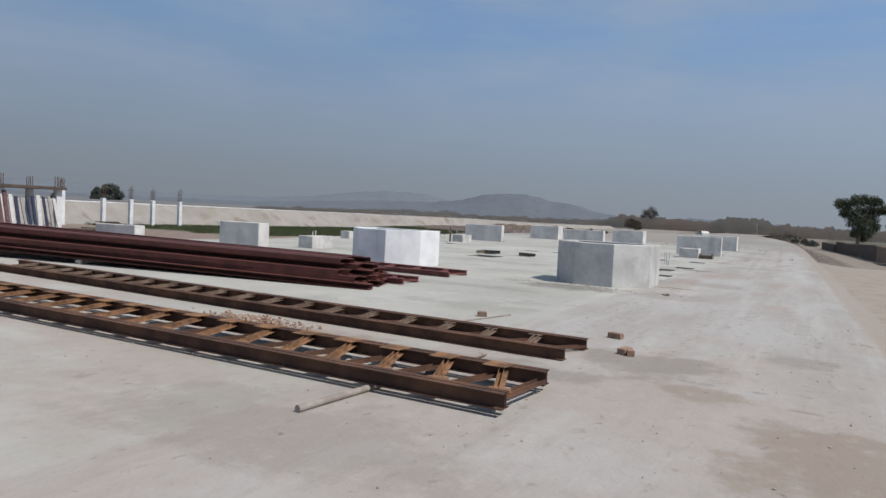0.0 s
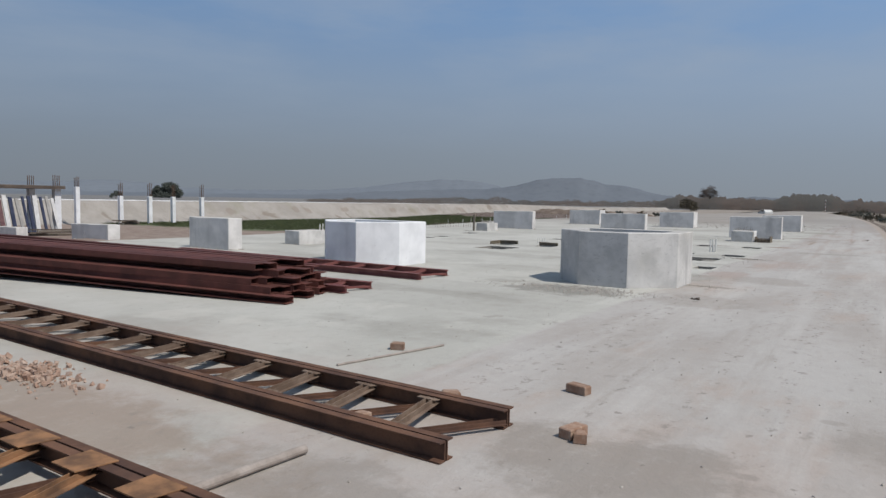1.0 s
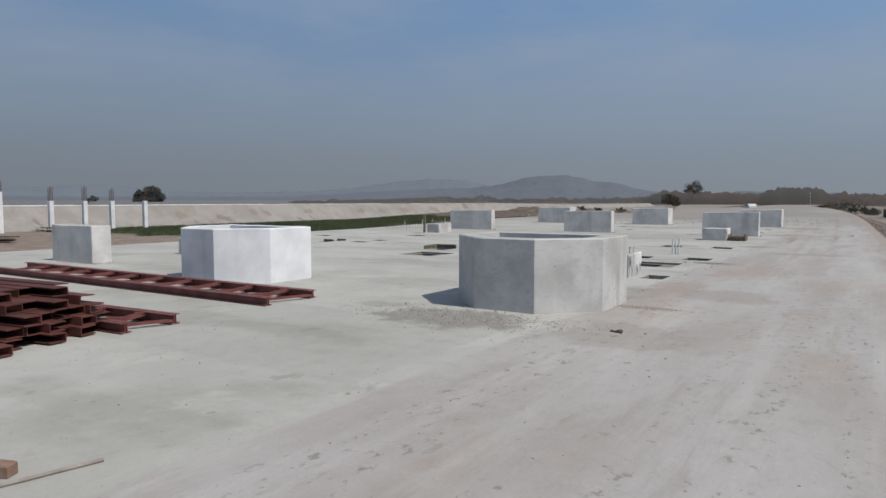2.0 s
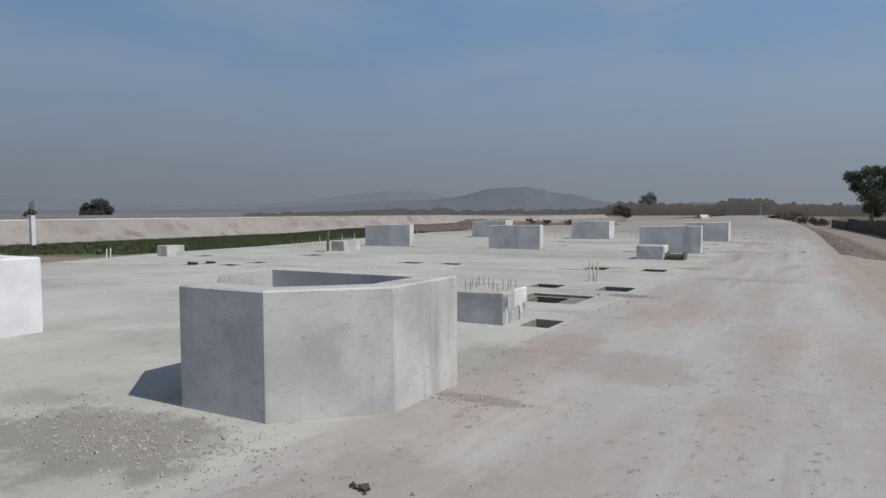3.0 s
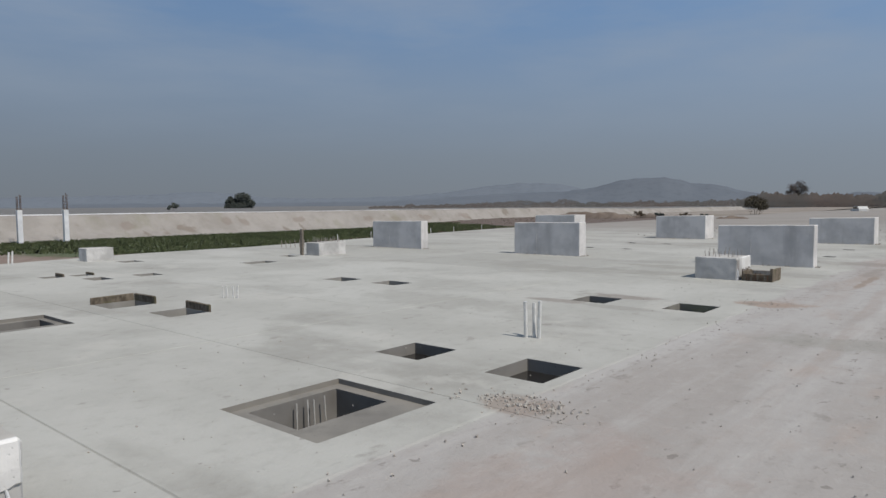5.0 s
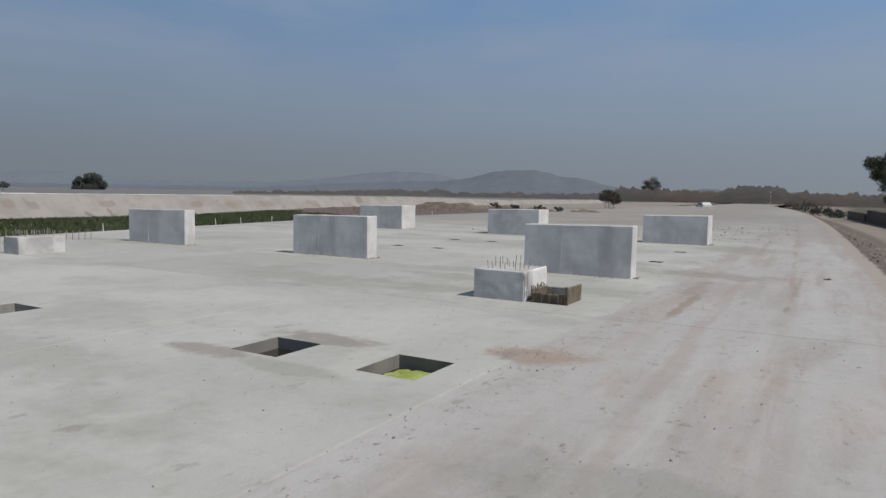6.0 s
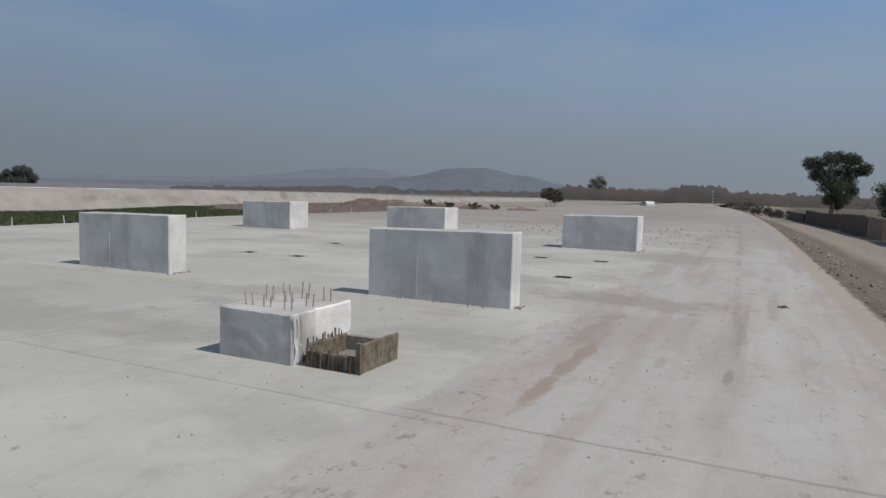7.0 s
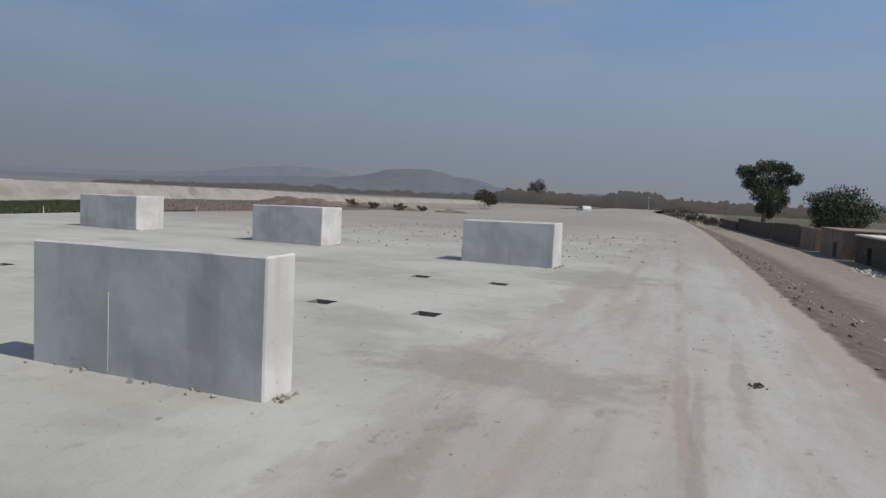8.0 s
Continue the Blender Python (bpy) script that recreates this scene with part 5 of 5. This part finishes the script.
embankment()
grow("tree", (7.83, 150.9, -1.9), 11.1, 11.5, 26000, 0.14, LEAF, "spreading dark green tree beside a mud wall", 31, squash=1.0, own=[(x * 0.99, 0.4 + z * 1.14, d * 1.15) for x, z, d in (
    (-3.5, 8.0, 0.9), (-2.4, 7.8, 1.1), (-0.8, 8.5, 1.1), (0.5, 8.7, 1.0), (2.1, 8.5, 1.0), (3.0, 8.4, 0.7), (4.4, 7.2, 0.9), (3.6, 7.0, 0.7), (-2.4, 6.4, 0.9),
    (-1.2, 6.4, 1.4), (0.7, 6.8, 1.5), (2.2, 6.8, 1.2), (-0.8, 5.0, 1.3), (0.8, 5.0, 1.5), (2.2, 5.3, 1.1), (2.8, 4.2, 0.8), (0.4, 3.6, 1.1), (1.7, 3.3, 1.0), (-0.6, 3.0, 0.7), (1.0, 2.4, 0.8))])
grow("tree", (14.53, 126.8, -1.9), 6.3, 8.3, 15000, 0.15, LEAF, "low bushy dark green tree behind a mud wall", 32, 26, low=0.05)
ROUND_BIG = [(x, z, 1.5) for x, z in ((-2.6, 1.3), (-1.0, 1.2), (1.0, 1.3), (2.8, 1.3), (-2.2, 3.0), (-0.6, 3.4), (1.0, 3.5), (2.6, 3.0), (-1.2, 5.0), (0.4, 5.4), (1.8, 4.8), (3.4, 2.2))]
ROUND_SMALL = [(x, z, 1.2) for x, z in ((-1.2, 1.1), (0.4, 1.1), (1.4, 1.3), (-0.9, 2.7), (0.6, 3.0), (0.2, 4.2), (-0.2, 3.6))]
grow("tree", (-457.6, 314.2, -0.4), 12.0, 15.0, 8000, 0.5, LEAF_MID_HAZED, "dark round tree far behind the bank", 33, squash=0.95, own=[(x * 2.1, z * 1.85, d * 1.95) for x, z, d in ROUND_BIG]).rotation_euler.z = 0.95
grow("tree", (-462.0, 306.6, -0.4), 9.5, 9.0, 4200, 0.5, LEAF_MID_HAZED, "dark small tree far behind the bank", 38, squash=0.95, own=[(x * 1.9, z * 1.8, d * 1.85) for x, z, d in ROUND_SMALL]).rotation_euler.z = 0.95
grow("tree", (-255, 152, -0.4), 3.4, 5.0, 1100, 0.36, LEAF_MID_HAZED, "small dark tree beside others behind the bank", 34, 7, low=0.05)
grow("bush", (-27.0, 115.0, 0), 2.5, 3.4, 2200, 0.12, LEAF_DRY, "dark dry bush standing alone on rough ground", 35, 9, False, 0.05, "bush")
grow("tree", (-57.0, 270.0, 0), 8.4, 8.5, 5000, 0.15, LEAF_FAR_HAZED, "bare rounded tree in the far woods", 36, 10, low=0.1)


def earth_heap(at, a, b, h, turn, seed):
    """A low heap of dug soil with an uneven crest."""
    s = Shape()
    n, m = 22, 12
    for j in range(m + 1):
        for i in range(n + 1):
            u, v = i / n * 2 - 1, j / m * 2 - 1
            f = max(0.0, 1 - u * u) * max(0.0, 1 - v * v)
            z = h * f ** 0.7 * (0.75 + 0.7 * noise.noise((u * 3 + seed, v * 2, seed))) + 0.12 * h * noise.noise((u * 11, v * 7, seed)) * (f > 0.02)
            s.v.append((u * a, v * b, max(z, 0.0) - 0.03))
    for j in range(m):
        for i in range(n):
            k = j * (n + 1) + i
            s.f.append((k, k + 1, k + n + 2, k + n + 1))
    ob = solo("soil_mound", s, DUG_SOIL, "low brown mound of dug soil on rough ground", "soil mound", "soil mounds", smooth=True)
    ob.matrix_basis = pose(at[0], at[1], 0.0, 0, 0, turn)


DUG_SOIL = simple("dug_soil", (0.150, 0.118, 0.098), (0.205, 0.168, 0.140), 1.2, 0.95, 0.0, 9.0, 0.6, 0.05, 0.1)
for k, (x, y, a, b, h, turn) in enumerate(((-36.0, 88.0, 3.6, 1.4, 0.95, 10), (-31.2, 90.5, 2.6, 1.1, 0.5, -15), (-26.6, 88.5, 2.0, 0.9, 0.42, 5), (-22.2, 90.0, 1.6, 0.8, 0.32, 20), (-41.0, 92.0, 3.0, 1.2, 0.7, 0))):
    earth_heap((x, y), a, b, h, turn, k * 3.7 + 1)
for k, (x, y, h, w) in enumerate(((-31.6, 88.6, 0.75, 1.3), (-29.6, 89.2, 0.6, 1.1), (-26.0, 87.2, 0.55, 1.2), (-24.6, 89.0, 0.4, 0.9))):
    grow("bush", (x, y, 0.05), h, w, 420, 0.09, LEAF_MID_HAZED if k % 2 else TWIG, "low straggly bush on a heap of soil", 60 + k, 6, False, 0.0, "bush", 0.7)

for k, (x, y, h, w) in enumerate(((-6.2, 165.0, 1.7, 6.0), (-4.0, 152.0, 1.4, 5.0), (-1.6, 140.0, 1.1, 4.0), (0.2, 129.0, 0.9, 3.0))):
    grow("bush", (x, y, -0.75), h, w, 900, 0.12, LEAF_MID_HAZED if k % 2 else LEAF_DRY, "dusty green bush beside the bending road", 80 + k, 8, False, 0.0, "bush", 0.8)


def far_woods():
    r = random.Random(41)
    for lo, hi, dist, tops, mat, label, n in (
            (90.5, 107.0, 255, ((90.5, 0.45), (93, 0.55), (94, 0.95), (96.5, 1.0), (97.5, 0.5), (100, 0.55), (103, 0.62), (105.2, 0.7), (107.0, 0.2)), LEAF_FAR_HAZED, "grey-green woods along the horizon", 110000),
            (70.0, 90.5, 240, ((70, 0.3), (80, 0.45), (85, 0.35), (90.5, 0.45)), LEAF_FAR_HAZED, "dark low woods on the horizon", 70000),
            (106.5, 137.0, 330, ((106.5, 0.25), (109, 0.15), (113.5, 0.10), (114.3, 0.25), (115, 0.08), (119, 0.10), (120.5, 0.42), (121.5, 0.12), (124, 0.28), (126, 0.18), (130, 0.02), (137, -0.1)), LEAF_FAR_HAZED, "sparse far trees along the horizon", 50000)):
        s = Shape()
        for k in range(n):
            b = r.uniform(lo, hi)
            top = tops[-1][1]
            for (b0, e0), (b1, e1) in zip(tops, tops[1:]):
                if b0 <= b <= b1:
                    top = e0 + (e1 - e0) * (b - b0) / (b1 - b0)
            d = dist * r.uniform(0.92, 1.25)
            z1 = 1.6 + d * math.tan(radians(top)) + 1.3 * noise.noise((b * 1.3, 0, dist)) + 1.0 * noise.noise((b * 4.1, 4, dist)) + 0.35 * noise.noise((b * 13, 4, dist))
            z = -0.3 + max(0.5, z1 + 0.3) * r.random()
            s.leaf((d * math.cos(radians(b)), 20 + d * math.sin(radians(b)), z), r.uniform(0.08, 0.21), r, 0.9, True)
        solo("far_woods", s, mat, label, "woods", kind="stuff")


far_woods()


def field():
    r = random.Random(51)
    s = Shape()
    for k in range(60000):
        y = r.uniform(17.0, 72)
        x = r.uniform(-47.0, slab_edge(y) - 0.5)
        wob = noise.noise((x * 0.25, y * 0.25, 0)) * 3 + y
        if wob + 0.10 * (-30 - x) < 29.3 or wob + 0.4 * (x + 31) > 65:
            continue
        h, w, a = r.uniform(0.07, 0.13), r.uniform(0.02, 0.06), r.uniform(0, 6.28)
        dx, dy = w * math.cos(a), w * math.sin(a)
        z = -0.45 * min((slab_edge(y) - x) / 5.0, 1.0) * (1 - min(max((y - 60) / 20, 0.0), 1.0))
        s.face((x - dx, y - dy, z), (x + dx, y + dy, z), (x + r.uniform(-0.06, 0.06), y + r.uniform(-0.06, 0.06), z + h))
    solo("grass", s, GRASS, "green young crop in a strip before the wall", "grass", kind="stuff")
    s = Shape()
    for k in range(2200):
        y = r.uniform(36, 110)
        x = r.uniform(-47, -20 - max(0, (y - 36) * 0.22)) if y > 60 else slab_edge(y) - r.uniform(0.3, 2.0)
        h, w, a = r.uniform(0.04, 0.11), r.uniform(0.03, 0.08), r.uniform(0, 6.28)
        dx, dy = w * math.cos(a), w * math.sin(a)
        z = -0.45 * min((slab_edge(y) - x) / 5.0, 1.0) if y < 60 else -0.45 * max(0.0, 1 - (y - 60) / 20)
        s.face((x - dx, y - dy, z), (x + dx, y + dy, z), (x + r.uniform(-0.1, 0.1), y + r.uniform(-0.1, 0.1), z + h))
    solo("dry_grass", s, TWIG, "dry brown weeds along the field edge", "grass", kind="stuff")


field()


# ---- mud walls on the low side ----
def mud_wall(p, q, h, t, mat, label, seed, door=None):
    p, q = Vector((*p, 0)), Vector((*q, 0))
    d = q - p
    ob = thing("mud_wall", label, "wall", "mud walls", "structure", at=(p.x, p.y, -1.99), turn=math.degrees(math.atan2(d.y, d.x)))
    r = random.Random(seed)
    L, n = d.length, max(2, int(d.length / 2.5))
    for k in range(n):
        x0, x1 = L * k / n, L * (k + 1) / n
        hh = h + r.uniform(-0.08, 0.08)
        if door == k:
            s = Shape()
            s.box(x0 + 0.003, x0 + 0.8, -t / 2, t / 2, 0, hh, None, 0.03)
            s.box(x0 + 1.6, x1 - 0.003, -t / 2, t / 2, 0, hh, None, 0.03)
            s.box(x0 + 0.803, x0 + 1.597, -t / 2, t / 2, hh - 0.8, hh, None, 0.03)
            part("panel", s, mat, ob)
            continue
        s = Shape()
        s.box(x0 + 0.003, x1 - 0.003, -t / 2, t / 2, 0, hh, None, 0.03)
        slab = part("panel", s, mat, ob)
        for j in range(2):
            c = Shape()
            a = x0 + r.uniform(0.1, 0.7) * (x1 - x0)
            c.box(a, a + r.uniform(0.3, 0.7), -t / 2 + 0.02, t / 2 - 0.02, hh + 0.002, hh + r.uniform(0.03, 0.08), None, 0.02)
            part("loose_cap", c, mat, slab)
    return ob


mud_wall((9.11, 103.45), (8.37, 107.74), 2.15, 0.42, MUD, "pale brown mud wall beside a low house", 4)
mud_wall((8.30, 108.27), (7.30, 124.09), 2.2, 0.42, MUD_DARK, "dark brown mud wall beyond the bank", 1)
mud_wall((7.16, 124.76), (4.62, 152.23), 2.0, 0.42, MUD_DARK, "dark mud wall under a tree", 2)
mud_wall((4.35, 153.03), (2.34, 177.69), 1.5, 0.42, MUD_DARK, "low dark mud wall along the path", 3)


def mud_house(at, sx, sy, h, label, mat, door, roof):
    ob = thing("mud_house", label, "house", "mud houses", at=at)
    t = 0.3
    s = Shape()
    s.box(0, sx, 0, t, 0, h, None, 0.03)
    part("wall", s, mat, ob)
    s = Shape()
    s.box(0, sx, sy - t, sy, 0, h, None, 0.03)
    part("wall", s, mat, ob)
    s = Shape()
    s.box(sx - t, sx, t + 0.002, sy - t - 0.002, 0, h, None, 0.03)
    part("wall", s, mat, ob)
    s = Shape()
    a, b = door
    s.box(0, t, t + 0.002, a, 0, h, None, 0.03)
    part("wall", s, mat, ob)
    s = Shape()
    s.box(0, t, b, sy - t - 0.002, 0, h, None, 0.03)
    part("wall", s, mat, ob)
    s = Shape()
    s.box(0, t, a + 0.002, b - 0.002, 1.3, h, None, 0.03)
    part("lintel", s, mat, ob)
    s = Shape()
    s.box(-0.12, sx + 0.1, -0.1, sy + 0.1, h + 0.003, h + 0.13, None, 0.03)
    part("roof", s, roof, ob, "mud roof edge")
    return ob


mud_house((9.17, 92.6, -1.98), 6.7, 10.0, 2.22, "low pale-brown mud house with a dark doorway", MUD, (2.0, 3.6), MUD)
mud_house((9.98, 77.19, -1.98), 6.7, 14.5, 2.0, "low dark mud house with a pale roof edge", MUD_DARK, (9.4, 10.7), PLASTER)
rubble("stone_heap", "heap of pale stones beside the mud house", PLASTER, 60, lambda r: (8.5 + r.gauss(0, 0.3), 78.8 + r.gauss(0, 1.2), -1.9), (0.08, 0.22), 12)


# ---- far things ----
def marker_pole(x, y):
    ob = thing("marker_pole", "thin red and white banded pole by the far road", "pole", at=(x, y, -0.2))
    for k in range(8):
        s = Shape()
        s.tube([(0, 0, k * 0.5), (0, 0, k * 0.5 + 0.498)], 0.09, 8)
        part("band", s, PIPE_WHITE if k % 2 else STEEL_RED, ob)


marker_pole(-15.6, 232.0)


def white_car(x, y, turn):
    ob = thing("car", "small white car far off on the road", "car", at=(x, y, -0.55), turn=turn)
    s = Shape()
    m = Matrix.Rotation(math.pi / 2, 4, "X")
    side = [(-1.9, 0.3), (1.9, 0.3), (1.95, 0.75), (1.1, 0.88), (0.5, 1.35), (-1.2, 1.38), (-1.85, 0.9)]
    s.prism(side, -0.8, 0.8, m, 0.05)
    part("body", s, PIPE_WHITE, ob)
    s = Shape()
    s.prism([(-1.15, 0.95), (0.95, 0.95), (0.45, 1.28), (-1.1, 1.3)], -0.812, 0.812, m, 0.0)
    part("window", s, WATER, ob)
    for wx in (-1.2, 1.2):
        for wy in (-0.72, 0.72):
            s = Shape()
            s.tube([(wx, wy - 0.09, 0.3), (wx, wy + 0.09, 0.3)], 0.3, 12)
            wheel = part("wheel", s, MUD_DARK, ob)
            s = Shape()
            s.tube([(wx, wy - 0.097, 0.3), (wx, wy + 0.097, 0.3)], 0.17, 10)
            part("rim", s, PIPE_GREY, wheel, "dull metal rim")


white_car(-21.5, 158.0, 120)


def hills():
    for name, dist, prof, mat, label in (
            ("hill_range", 1900, ((60, 0.2), (80, 0.3), (92, 0.55), (99, 0.75), (101, 0.55), (104, 0.6), (106.1, 0.85), (107.5, 1.25), (109, 1.55), (110.2, 1.6), (111, 1.9), (112.5, 2.1), (114.5, 2.12), (116, 1.9), (118, 1.35), (120, 1.1), (123, 1.0), (127, 0.85), (131, 0.6), (136, 0.35), (142, 0.3), (160, 0.3)), HILL_HAZED, "hills on the horizon, painted blue-grey for haze"),
            ("hill_range", 2500, ((60, 0.3), (95, 0.4), (105, 0.5), (115, 0.9), (119, 1.3), (121, 1.75), (124, 1.8), (127, 1.55), (130, 1.1), (134, 0.75), (140, 0.62), (145, 0.7), (148, 1.05), (150.4, 1.2), (153, 1.0), (160, 0.8), (175, 0.6)), HILL_HAZED_PALE, "farther hills painted paler for haze")):
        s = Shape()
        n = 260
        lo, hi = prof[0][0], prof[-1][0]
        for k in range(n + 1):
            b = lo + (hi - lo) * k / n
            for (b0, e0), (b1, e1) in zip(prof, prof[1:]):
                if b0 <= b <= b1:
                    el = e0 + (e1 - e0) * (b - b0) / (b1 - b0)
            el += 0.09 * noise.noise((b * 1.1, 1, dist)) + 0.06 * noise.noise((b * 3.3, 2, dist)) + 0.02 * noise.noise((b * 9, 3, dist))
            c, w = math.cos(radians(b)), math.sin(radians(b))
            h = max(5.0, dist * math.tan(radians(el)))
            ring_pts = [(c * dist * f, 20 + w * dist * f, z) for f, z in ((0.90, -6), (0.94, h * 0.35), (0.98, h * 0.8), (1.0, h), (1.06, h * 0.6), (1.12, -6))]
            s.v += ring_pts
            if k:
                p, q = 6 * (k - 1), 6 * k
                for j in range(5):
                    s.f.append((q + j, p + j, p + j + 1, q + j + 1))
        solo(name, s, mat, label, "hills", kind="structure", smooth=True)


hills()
